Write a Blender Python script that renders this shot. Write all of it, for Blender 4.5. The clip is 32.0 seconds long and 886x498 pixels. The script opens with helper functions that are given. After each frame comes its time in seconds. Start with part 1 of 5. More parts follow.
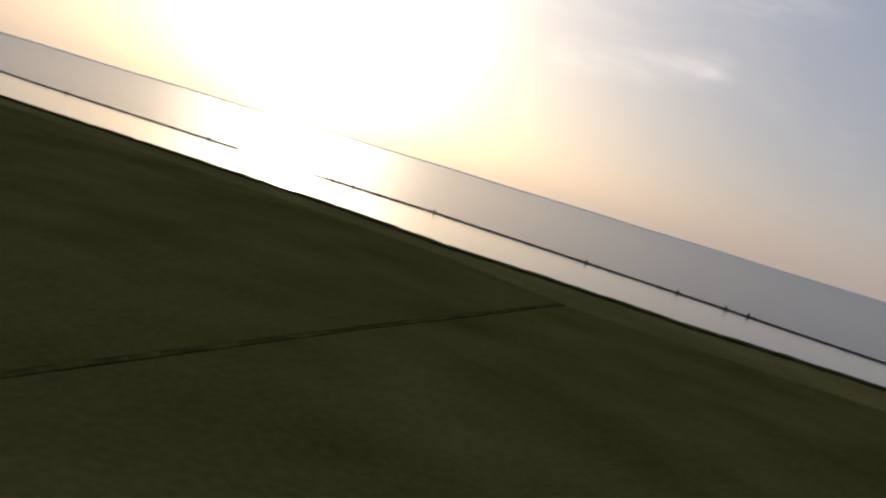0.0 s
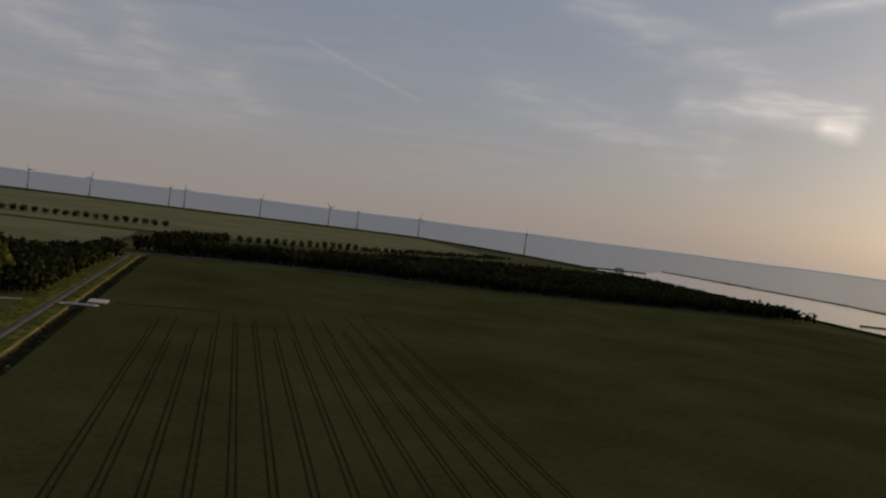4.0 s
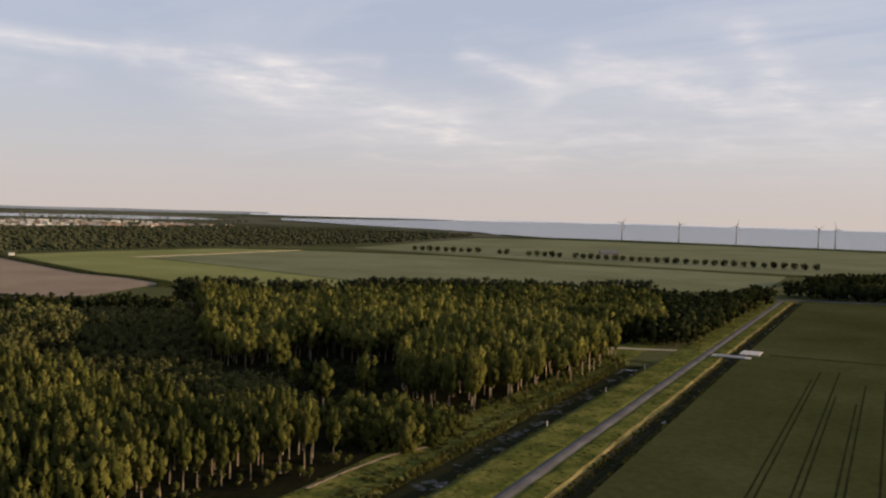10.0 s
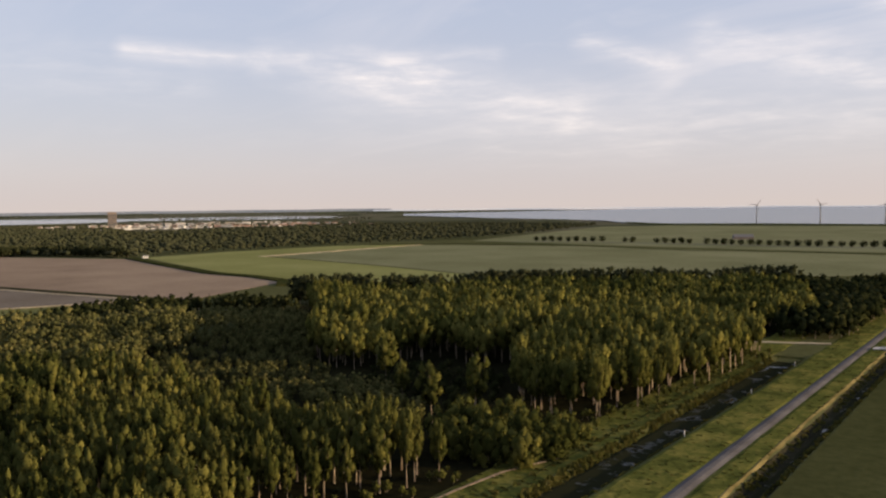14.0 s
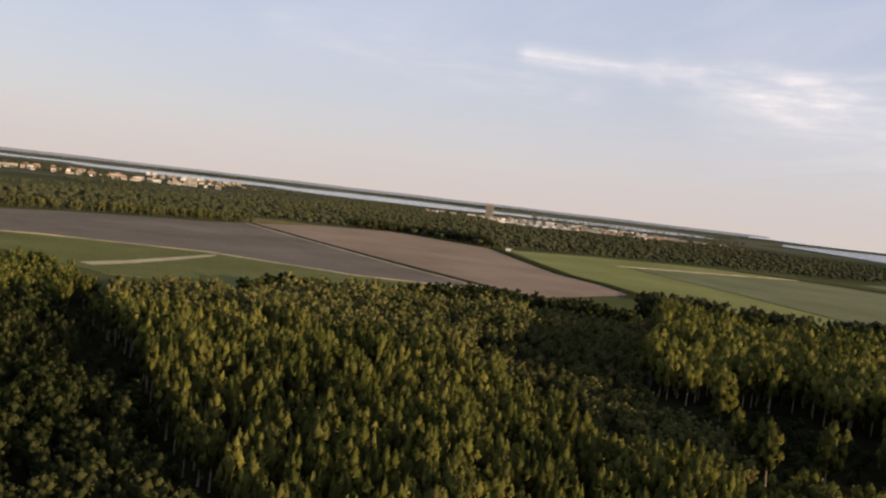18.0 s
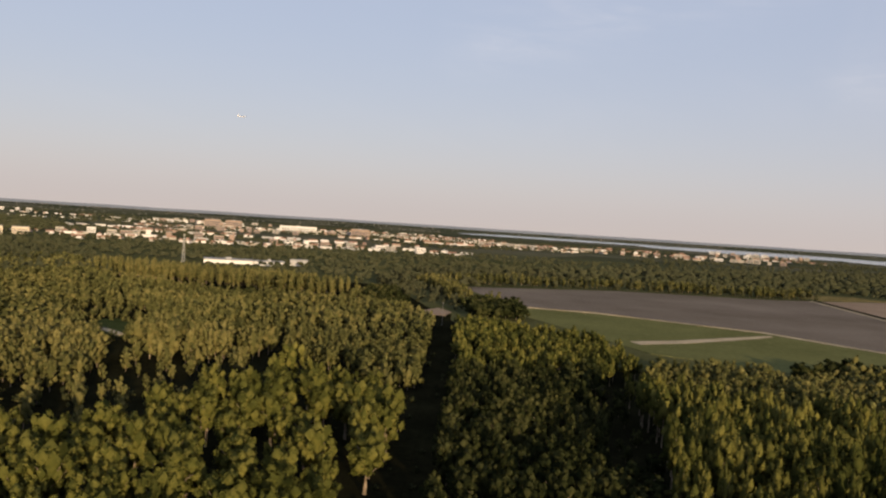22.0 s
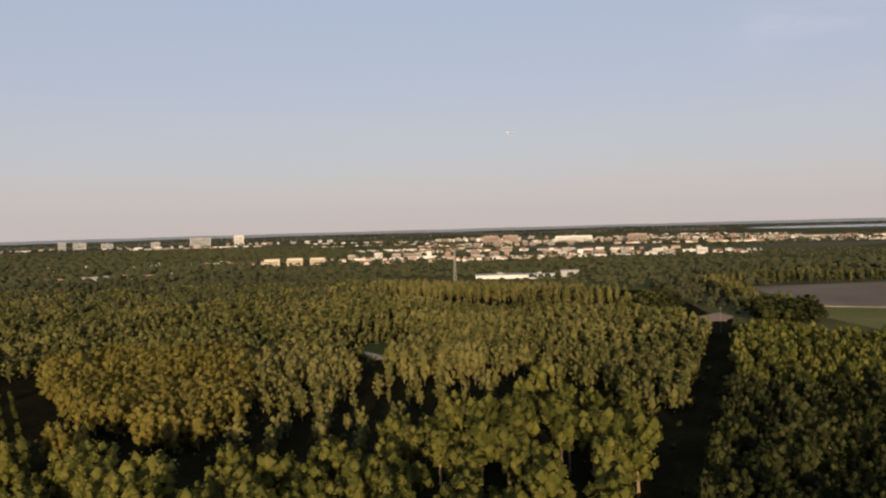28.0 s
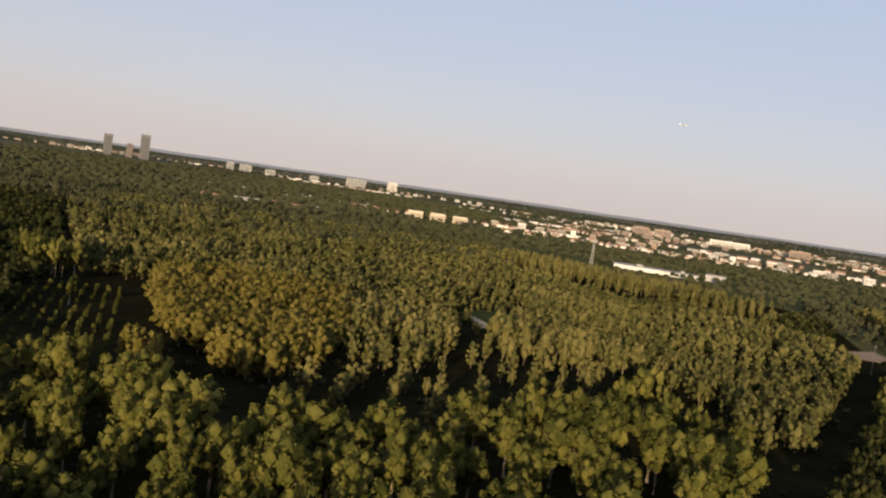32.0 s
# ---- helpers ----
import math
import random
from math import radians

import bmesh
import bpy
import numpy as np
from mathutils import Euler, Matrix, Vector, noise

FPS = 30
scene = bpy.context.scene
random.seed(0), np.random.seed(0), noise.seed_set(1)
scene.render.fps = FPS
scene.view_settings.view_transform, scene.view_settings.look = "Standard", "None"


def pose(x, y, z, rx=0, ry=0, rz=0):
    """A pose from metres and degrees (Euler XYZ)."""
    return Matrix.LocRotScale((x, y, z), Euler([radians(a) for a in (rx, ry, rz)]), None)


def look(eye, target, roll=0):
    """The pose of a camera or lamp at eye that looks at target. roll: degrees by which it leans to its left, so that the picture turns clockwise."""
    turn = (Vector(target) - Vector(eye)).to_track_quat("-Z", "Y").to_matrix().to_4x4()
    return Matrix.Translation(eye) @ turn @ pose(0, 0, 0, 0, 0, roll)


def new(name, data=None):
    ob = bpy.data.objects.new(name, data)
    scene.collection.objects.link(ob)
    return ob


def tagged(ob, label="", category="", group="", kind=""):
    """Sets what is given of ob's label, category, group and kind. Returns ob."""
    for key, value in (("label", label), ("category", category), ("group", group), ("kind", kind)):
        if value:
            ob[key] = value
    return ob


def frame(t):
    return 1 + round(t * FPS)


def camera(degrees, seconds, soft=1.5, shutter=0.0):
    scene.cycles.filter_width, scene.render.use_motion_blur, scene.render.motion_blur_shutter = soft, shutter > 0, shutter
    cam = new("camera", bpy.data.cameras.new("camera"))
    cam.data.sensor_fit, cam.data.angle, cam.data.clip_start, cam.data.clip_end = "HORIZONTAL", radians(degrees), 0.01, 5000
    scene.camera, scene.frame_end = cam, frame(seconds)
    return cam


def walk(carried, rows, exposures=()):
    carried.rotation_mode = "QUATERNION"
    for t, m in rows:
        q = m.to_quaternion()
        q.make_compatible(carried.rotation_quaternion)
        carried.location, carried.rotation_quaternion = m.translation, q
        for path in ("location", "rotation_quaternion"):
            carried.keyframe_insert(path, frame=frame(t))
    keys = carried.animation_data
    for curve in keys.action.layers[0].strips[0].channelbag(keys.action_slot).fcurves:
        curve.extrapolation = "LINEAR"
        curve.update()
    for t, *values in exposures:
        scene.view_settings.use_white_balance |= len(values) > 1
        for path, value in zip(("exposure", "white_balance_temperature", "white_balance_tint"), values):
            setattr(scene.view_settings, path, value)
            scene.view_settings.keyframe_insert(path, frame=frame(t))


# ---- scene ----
cam = camera(55.65, 32.0, soft=2.3)
# seconds, place of the eye, then degrees of yaw (left of +y), pitch and roll
PATH = [
    (0, 12.87, -35.73, 69.16, -88.162, -5.797, 16.998),
    (1, 10.71, -33.76, 69.31, -69.306, -4.136, 12.526),
    (2, 7.15, -32.87, 70.06, -53.489, -0.994, 10.955),
    (2.5, 5.93, -32.63, 70.36, -46.132, -0.044, 9.762),
    (3, 4.98, -32.43, 70.77, -39.468, 0.217, 9.032),
    (3.5, 4.26, -32.31, 71.05, -32.791, -0.826, 8.247),
    (4, 3.87, -32.34, 71.13, -27.148, -2.220, 7.310),
    (4.5, 3.89, -32.44, 71.19, -21.364, -3.951, 6.661),
    (6.5, 7.76, -28.14, 71.32, -3.585, -4.259, 5.492),
    (7, 7.94, -24.02, 71.32, 0.013, -3.067, 4.810),
    (7.5, 8.06, -20.01, 71.18, 3.483, -2.079, 5.051),
    (8, 8.06, -16.14, 70.91, 5.872, -1.295, 3.651),
    (8.5, 7.88, -12.39, 70.54, 9.206, -1.078, 2.150),
    (9, 7.58, -8.77, 70.12, 11.520, -1.222, 2.540),
    (9.5, 7.25, -5.31, 69.76, 13.033, -1.913, 1.818),
    (10, 6.96, -2.00, 69.51, 15.202, -2.479, 1.594),
    (10.5, 6.64, 1.24, 69.35, 16.945, -2.868, 1.266),
    (11, 6.24, 4.58, 69.21, 18.743, -3.073, 1.226),
    (11.5, 5.78, 8.09, 69.03, 19.683, -2.904, 1.406),
    (12, 5.23, 11.67, 68.79, 21.092, -2.720, 0.613),
    (12.5, 4.61, 15.22, 68.51, 22.313, -2.553, 0.282),
    (13, 3.88, 18.69, 68.22, 22.744, -2.672, 0.351),
    (13.5, 3.05, 22.10, 67.97, 23.109, -2.920, -0.458),
    (15.5, -0.24, 35.72, 67.21, 27.499, -3.740, 2.253),
    (16, -0.86, 38.27, 67.14, 31.079, -3.603, 3.548),
    (16.5, -1.60, 40.52, 67.05, 34.699, -3.600, 5.026),
    (17, -2.60, 43.10, 66.92, 38.197, -3.622, 5.985),
    (17.5, -3.89, 46.35, 66.76, 42.387, -3.587, 4.446),
    (18, -5.43, 50.03, 66.60, 48.160, -3.704, 6.735),
    (18.5, -7.19, 53.53, 66.48, 52.382, -3.820, 9.005),
    (19, -9.12, 56.52, 66.38, 58.035, -4.011, 7.773),
    (19.5, -11.16, 59.09, 66.34, 64.352, -4.227, 7.283),
    (20, -13.34, 61.49, 66.37, 69.424, -3.953, 6.492),
    (20.5, -15.77, 63.75, 66.43, 74.231, -3.405, 5.429),
    (21, -18.47, 65.82, 66.42, 78.344, -2.924, 5.037),
    (21.5, -21.26, 67.72, 66.32, 82.083, -2.241, 4.214),
    (22, -23.94, 69.56, 66.21, 85.791, -1.844, 3.656),
    (22.5, -26.47, 71.26, 66.11, 88.688, -1.547, 3.172),
    (23, -28.93, 72.73, 66.02, 91.805, -1.894, 1.935),
    (23.5, -31.47, 73.95, 65.93, 93.085, -2.651, 2.132),
    (24, -34.11, 74.98, 65.83, 95.461, -3.747, 0.713),
    (24.5, -36.67, 75.99, 65.78, 97.200, -4.500, 1.563),
    (26.5, -43.84, 79.00, 66.33, 102.382, -3.423, 0.874),
    (27, -46.92, 79.62, 66.23, 103.249, -2.359, -0.386),
    (27.5, -50.20, 80.26, 66.06, 104.568, -1.950, -0.666),
    (28, -53.47, 80.98, 65.83, 104.815, -1.593, -1.601),
    (28.5, -56.73, 81.71, 65.54, 105.249, -1.705, -2.387),
    (29, -60.05, 82.35, 65.21, 103.991, -2.696, -1.557),
    (29.5, -63.43, 82.86, 64.83, 105.601, -3.746, 0.936),
    (30, -66.83, 83.31, 64.45, 104.140, -4.719, 1.307),
    (30.5, -70.16, 83.69, 64.09, 105.589, -4.804, -0.837),
    (31, -73.34, 83.91, 63.77, 106.320, -4.571, 1.068),
    (31.5, -76.23, 83.90, 63.51, 110.727, -4.343, 3.615),
    (32, -78.69, 83.82, 63.40, 114.671, -4.197, 8.210),
]


def aimed(x, y, z, yaw, pitch, roll):
    a, b = radians(yaw), radians(pitch)
    ahead = Vector((-math.sin(a) * math.cos(b), math.cos(a) * math.cos(b), math.sin(b)))
    return look((x, y, z), Vector((x, y, z)) + ahead * 10, roll)


EXPOSURES = [
    (0.0, 0.0, 6750, 13),
    (2.0, 0.02, 6750, 13),
    (4.0, -0.38, 6900, 12),
    (4.5, -0.30, 6900, 12),
    (6.5, 0.45, 6900, 13),
    (8.0, 0.63, 6900, 13),
    (9.0, 0.62, 6900, 13),
    (10.0, 0.70, 6900, 13),
    (13.0, 0.86, 6900, 14),
    (19.0, 0.86, 6900, 14),
    (23.0, 0.63, 6850, 14),
    (26.8, 0.68, 6850, 14),
    (28.0, 0.58, 6850, 14),
    (29.0, 0.60, 6850, 14),
    (30.0, 0.80, 6850, 14),
    (32.0, 0.78, 6850, 14),
]
walk(cam, [(t, aimed(*row)) for t, *row in PATH], EXPOSURES)

# ---- light: low evening sun behind thin cirrus ----
SUN_AZ, SUN_EL = -76.4, 9.0
sun_dir = Vector((-math.sin(radians(SUN_AZ)) * math.cos(radians(SUN_EL)),
                  math.cos(radians(SUN_AZ)) * math.cos(radians(SUN_EL)), math.sin(radians(SUN_EL))))
sun_data = bpy.data.lights.new("sun", "SUN")
sun_data.energy, sun_data.angle, sun_data.color = 4.9, radians(0.6), (1.0, 0.76, 0.46)
sun = new("sun", sun_data)
sun.matrix_world = look((0, 0, 0), -sun_dir)
sun.location = sun_dir * 3000


class Nodes:
    """Short-hand for building node trees."""

    def __init__(self, tree):
        self.tree = tree
        tree.nodes.clear()

    def add(self, kind, **kw):
        n = self.tree.nodes.new(kind)
        for k, v in kw.items():
            if k in n.inputs:
                s = n.inputs[k]
                if isinstance(v, bpy.types.NodeSocket):
                    self.tree.links.new(v, s)
                else:
                    s.default_value = v
            else:
                setattr(n, k, v)
        return n

    def put(self, node, index, v):
        s = node.inputs[index]
        if isinstance(v, bpy.types.NodeSocket):
            self.tree.links.new(v, s)
        else:
            s.default_value = v

    def math(self, op, a, b=0.0, clamp=False):
        n = self.tree.nodes.new("ShaderNodeMath")
        n.operation, n.use_clamp = op, clamp
        self.put(n, 0, a)
        self.put(n, 1, b)
        return n.outputs[0]

    def vmath(self, op, a, b=(0, 0, 0)):
        n = self.tree.nodes.new("ShaderNodeVectorMath")
        n.operation = op
        self.put(n, 0, a)
        self.put(n, 1, b)
        return n.outputs["Value"] if op in ("DOT_PRODUCT", "LENGTH") else n.outputs[0]

    def noise(self, vec, scale, detail=4.0, rough=0.55, distortion=0.0):
        n = self.tree.nodes.new("ShaderNodeTexNoise")
        self.put(n, "Vector", vec)
        n.inputs["Scale"].default_value = scale
        n.inputs["Detail"].default_value = detail
        n.inputs["Roughness"].default_value = rough
        n.inputs["Distortion"].default_value = distortion
        return n.outputs["Fac"]

    def ramp(self, fac, stops):
        n = self.tree.nodes.new("ShaderNodeValToRGB")
        self.put(n, "Fac", fac)
        while len(n.color_ramp.elements) < len(stops):
            n.color_ramp.elements.new(0.5)
        for e, (p, c) in zip(n.color_ramp.elements, stops):
            e.position, e.color = p, (*c, 1) if len(c) == 3 else c
        return n.outputs["Color"]

    def mix(self, fac, a, b, mode="MIX"):
        n = self.tree.nodes.new("ShaderNodeMix")
        n.data_type, n.blend_type = "RGBA", mode
        self.put(n, 0, fac)
        self.put(n, 6, a)
        self.put(n, 7, b)
        return n.outputs[2]

    def span(self, v, a, b, c=0.0, d=1.0):
        n = self.tree.nodes.new("ShaderNodeMapRange")
        self.put(n, 0, v)
        for i, x in enumerate((a, b, c, d)):
            n.inputs[i + 1].default_value = x
        return n.outputs[0]

    def xyz(self, vec):
        n = self.tree.nodes.new("ShaderNodeSeparateXYZ")
        self.put(n, 0, vec)
        return n.outputs

    def join(self, x, y, z):
        n = self.tree.nodes.new("ShaderNodeCombineXYZ")
        for i, v in enumerate((x, y, z)):
            self.put(n, i, v)
        return n.outputs[0]


world = bpy.data.worlds.new("evening_sky")
scene.world = world
world.use_nodes = True
w = Nodes(world.node_tree)
sky = w.add("ShaderNodeTexSky", sky_type="NISHITA", sun_disc=False, sun_elevation=radians(SUN_EL),
            sun_rotation=radians(-SUN_AZ), air_density=1.0, dust_density=2.2, ozone_density=2.0, altitude=0)
way = w.add("ShaderNodeTexCoord").outputs["Generated"]
wx, wy, wz = w.xyz(way)
up = w.math("ADD", w.math("MAXIMUM", wz, 0.0), 0.10)
flat = w.join(w.math("DIVIDE", wx, up), w.math("DIVIDE", wy, up), 0.0)
# cirrus: long combed streaks and a finer mottle, thinning out away from the sun
turn = w.add("ShaderNodeVectorRotate", Vector=flat, Angle=0.5)
comb = w.vmath("MULTIPLY", turn.outputs[0], (0.55, 1.7, 1.0))
streak = w.noise(comb, 1.1, 7.0, 0.55, 0.7)
mottle = w.noise(flat, 2.6, 6.0, 0.6, 0.3)
patch = w.noise(flat, 0.45, 3.0, 0.5)
side = w.vmath("DOT_PRODUCT", way, tuple(sun_dir))
cover = w.math("MULTIPLY", w.span(streak, 0.47, 0.72), w.span(patch, 0.36, 0.6, 0.15, 1.0))
cover = w.math("ADD", cover, w.math("MULTIPLY", w.span(mottle, 0.54, 0.75), 0.35))
cover = w.math("MULTIPLY", cover, w.span(side, -0.75, 0.15, 0.06, 0.75), True)
cover = w.math("MULTIPLY", cover, w.span(wz, 0.02, 0.12))
# a veil of haze low in the sky, pale and slightly pink
veil = w.math("POWER", w.math("SUBTRACT", 1.0, w.math("MAXIMUM", wz, 0.0)), 8.0)
grey = w.mix(w.math("MULTIPLY", veil, 0.95), (0.64, 0.76, 1.02, 1), (1.02, 0.93, 0.90, 1))
milky = w.mix(0.80, sky.outputs[0], w.mix(1.0, grey, (3.6, 3.6, 3.6, 1), "MULTIPLY"))
cloud = w.mix(w.math("MULTIPLY", cover, 0.30), milky, (5.4, 5.0, 4.8, 1))
azd = w.math("MULTIPLY", w.math("ARCTAN2", w.math("MULTIPLY", wx, -1.0), wy), 180 / math.pi)
eld = w.math("MULTIPLY", w.math("ARCSINE", wz), 180 / math.pi)
fray = w.noise(w.join(w.math("MULTIPLY", azd, 0.16), eld, 0.0), 0.9, 6.0, 0.62, 0.5)


def wisp(a, b, width, gain, ragged=1.0):
    """A streak of cloud between two points of the sky, in degrees of azimuth and height."""
    dx, dy = b[0] - a[0], b[1] - a[1]
    px, py = w.math("SUBTRACT", azd, a[0]), w.math("SUBTRACT", eld, a[1])
    k = w.math("DIVIDE", w.math("ADD", w.math("MULTIPLY", px, dx), w.math("MULTIPLY", py, dy)), dx * dx + dy * dy, True)
    qx, qy = w.math("SUBTRACT", px, w.math("MULTIPLY", k, dx)), w.math("SUBTRACT", py, w.math("MULTIPLY", k, dy))
    d = w.math("SQRT", w.math("ADD", w.math("MULTIPLY", qx, qx), w.math("MULTIPLY", qy, qy)))
    v = w.math("POWER", w.math("SUBTRACT", 1.0, w.math("DIVIDE", d, width), True), 1.6)
    rough = w.span(fray, 0.5 - 0.22 * ragged, 0.5 + 0.15, 1.0 - 0.9 * ragged, 1.0)
    return w.math("MULTIPLY", w.math("MULTIPLY", w.math("MULTIPLY", v, rough), w.span(mottle, 0.40, 0.66, 1.0 - 0.75 * ragged, 1.0)), gain)


streaks = 0.0
for a_, b_, width_, gain_, rag_ in (
        ((44, 9.9), (33, 9.6), 1.1, 0.9, 0.7), ((35, 9.6), (24, 8.0), 2.2, 0.9, 1.0), ((29, 8.4), (15, 6.2), 2.6, 0.7, 1.0), ((60, 10.5), (40, 7.6), 3.0, 0.3, 1.0),
        ((27, 9.4), (20, 9.7), 1.3, 0.8, 1.0), ((14, 10.8), (8.5, 8.4), 1.5, 0.9, 1.0), ((6, 10.4), (-3, 8.0), 2.2, 0.8, 1.0), ((-4, 11.6), (-7, 8.0), 2.0, 0.8, 1.0),
        ((-5, 8.4), (-12, 7.8), 1.6, 0.8, 1.0), ((-16.3, 10.4), (-24.3, 7.5), 0.3, 0.35, 0.4), ((-42, 9.4), (-52, 8.7), 1.6, 0.8, 0.8), ((-46, 10.6), (-52, 9.6), 1.4, 0.8, 0.8),
        ((-50.6, 8.4), (-51.8, 8.2), 1.1, 1.5, 0.3), ((-47, 15.0), (-58, 17.3), 1.0, 0.8, 0.7), ((-60.0, 14.6), (-73, 17.4), 1.8, 0.8, 0.9), ((-62, 12.4), (-75, 14.4), 1.8, 0.7, 1.0),
        ((-86, 13), (-106, 17), 4.5, 0.7, 1.0), ((-92, 9), (-102, 10.5), 1.8, 0.8, 1.0), ((-34, 15), (-47, 11), 2.6, 0.5, 1.0), ((64, 17), (84, 12), 4.0, 0.25, 1.0),
        ((30, 7.6), (10, 5.6), 4.5, 0.30, 0.35), ((8, 8.5), (-12, 6.5), 4.5, 0.30, 0.4), ((-14, 5.5), (20, 4.5), 3.0, 0.35, 1.0), ((-30, 9), (-44, 6), 3.0, 0.4, 1.0)):
    streaks = w.math("ADD", streaks, wisp(a_, b_, width_, gain_, rag_))
lit = w.span(side, 0.55, 0.97, 1.0, 1.9)
cloud = w.mix(w.math("MULTIPLY", streaks, 0.55, True), cloud, w.mix(1.0, (5.9, 5.5, 5.2, 1), w.join(lit, lit, lit), "MULTIPLY"))
# bright aureole where the sun stands in the cirrus
core = w.math("POWER", w.math("MAXIMUM", side, 0.0), 210.0)
glow = w.math("POWER", w.math("MAXIMUM", side, 0.0), 17.0)
near_sun = w.math("ADD", w.math("MULTIPLY", core, 50.0), w.math("MULTIPLY", glow, 2.9))
halo = w.mix(1.0, cloud, w.mix(1.0, (1.0, 0.94, 0.84, 1), w.join(near_sun, near_sun, near_sun), "MULTIPLY"), "ADD")
bg = w.add("ShaderNodeBackground", Color=halo, Strength=0.12)
w.tree.links.new(bg.outputs[0], w.add("ShaderNodeOutputWorld").inputs[0])

# ---- materials ----


def material(name, rough=0.9, spec=0.2):
    m = bpy.data.materials.new(name)
    m.use_nodes = True
    n = Nodes(m.node_tree)
    out = n.add("ShaderNodeOutputMaterial")
    b = n.add("ShaderNodeBsdfPrincipled", Roughness=rough)
    b.inputs["Specular IOR Level"].default_value = spec
    n.tree.links.new(b.outputs[0], out.inputs[0])
    n.bsdf, n.out, n.mat = b, out, m
    n.pos = n.add("ShaderNodeNewGeometry").outputs["Position"]
    return n


def ground_like(name, dark, mid, light, coarse=0.02, fine=0.6, rows=None, bump=0.4, rough=0.95):
    """Soil, grass or crop: patches at two scales, optional drilled rows (angle in degrees, metres apart, strength)."""
    n = material(name, rough, 0.0)
    a = n.noise(n.pos, coarse, 5.0, 0.6)
    b = n.noise(n.pos, fine, 5.0, 0.65)
    f = n.math("ADD", n.math("MULTIPLY", a, 0.6), n.math("MULTIPLY", b, 0.4))
    col = n.ramp(f, [(0.36, dark), (0.5, mid), (0.64, light)])
    height = b
    if rows:
        turned = n.add("ShaderNodeVectorRotate", Vector=n.pos, Angle=radians(rows[0]), rotation_type="Z_AXIS").outputs[0]
        wave = n.add("ShaderNodeTexWave", Vector=turned, Scale=math.pi / 10 / rows[1] * 1.0, Distortion=0.6, Detail=2.0).outputs["Fac"]
        col = n.mix(n.math("MULTIPLY", wave, rows[2]), col, (*[c * 0.45 for c in dark], 1))
        height = n.math("ADD", b, n.math("MULTIPLY", wave, 0.5))
    n.tree.links.new(col, n.bsdf.inputs["Base Color"])
    bp = n.add("ShaderNodeBump", Strength=bump, Distance=0.3, Height=height)
    n.tree.links.new(bp.outputs[0], n.bsdf.inputs["Normal"])
    return n.mat


def leafy(name, shade, mid, light, patch=0.03):
    """Foliage: hue shifts per leaf clump and per tree, with light shining through."""
    m = bpy.data.materials.new(name)
    m.use_nodes = True
    n = Nodes(m.node_tree)
    g = n.add("ShaderNodeNewGeometry")
    isle = g.outputs["Random Per Island"]
    own = n.add("ShaderNodeObjectInfo").outputs["Random"]
    big = n.noise(g.outputs["Position"], patch, 3.0, 0.6)
    small = n.noise(g.outputs["Position"], 0.45, 3.0, 0.6)
    f = n.math("ADD", n.math("MULTIPLY", big, 0.5), n.math("MULTIPLY", isle, 0.26))
    f = n.math("ADD", f, n.math("ADD", n.math("MULTIPLY", own, 0.10), n.math("MULTIPLY", small, 0.25)))
    col = n.ramp(f, [(0.33, shade), (0.52, mid), (0.74, light)])
    d = n.add("ShaderNodeBsdfDiffuse", Color=col, Roughness=0.6)
    t = n.add("ShaderNodeBsdfTranslucent", Color=n.mix(0.5, col, (*[min(1, c * 1.4) for c in light], 1)))
    s = n.add("ShaderNodeMixShader", Fac=0.16)
    n.tree.links.new(d.outputs[0], s.inputs[1])
    n.tree.links.new(t.outputs[0], s.inputs[2])
    n.tree.links.new(s.outputs[0], n.add("ShaderNodeOutputMaterial").inputs[0])
    return m


def painted(name, colour, rough=0.6, vary=0.12, scale=0.3, spec=0.3, metal=0.0):
    n = material(name, rough, spec)
    f = n.noise(n.pos, scale, 5.0, 0.6)
    g = n.noise(n.pos, scale * 9, 3.0, 0.6)
    f = n.math("ADD", n.math("MULTIPLY", f, 0.7), n.math("MULTIPLY", g, 0.3))
    lo, hi = [c * (1 - vary) for c in colour], [min(1, c * (1 + vary)) for c in colour]
    n.tree.links.new(n.ramp(f, [(0.35, lo), (0.65, hi)]), n.bsdf.inputs["Base Color"])
    n.bsdf.inputs["Metallic"].default_value = metal
    return n.mat


def watery(name, colour, rough, bump, scale, deep=0.25):
    n = material(name, rough, 0.5)
    n.bsdf.inputs["Base Color"].default_value = (*colour, 1)
    n.bsdf.inputs["IOR"].default_value = 1.33
    h = n.math("ADD", n.noise(n.pos, scale, 4.0, 0.6), n.math("MULTIPLY", n.noise(n.pos, scale * 0.15, 3.0, 0.5), 0.8))
    bp = n.add("ShaderNodeBump", Strength=bump, Distance=deep, Height=h)
    n.tree.links.new(bp.outputs[0], n.bsdf.inputs["Normal"])
    return n.mat


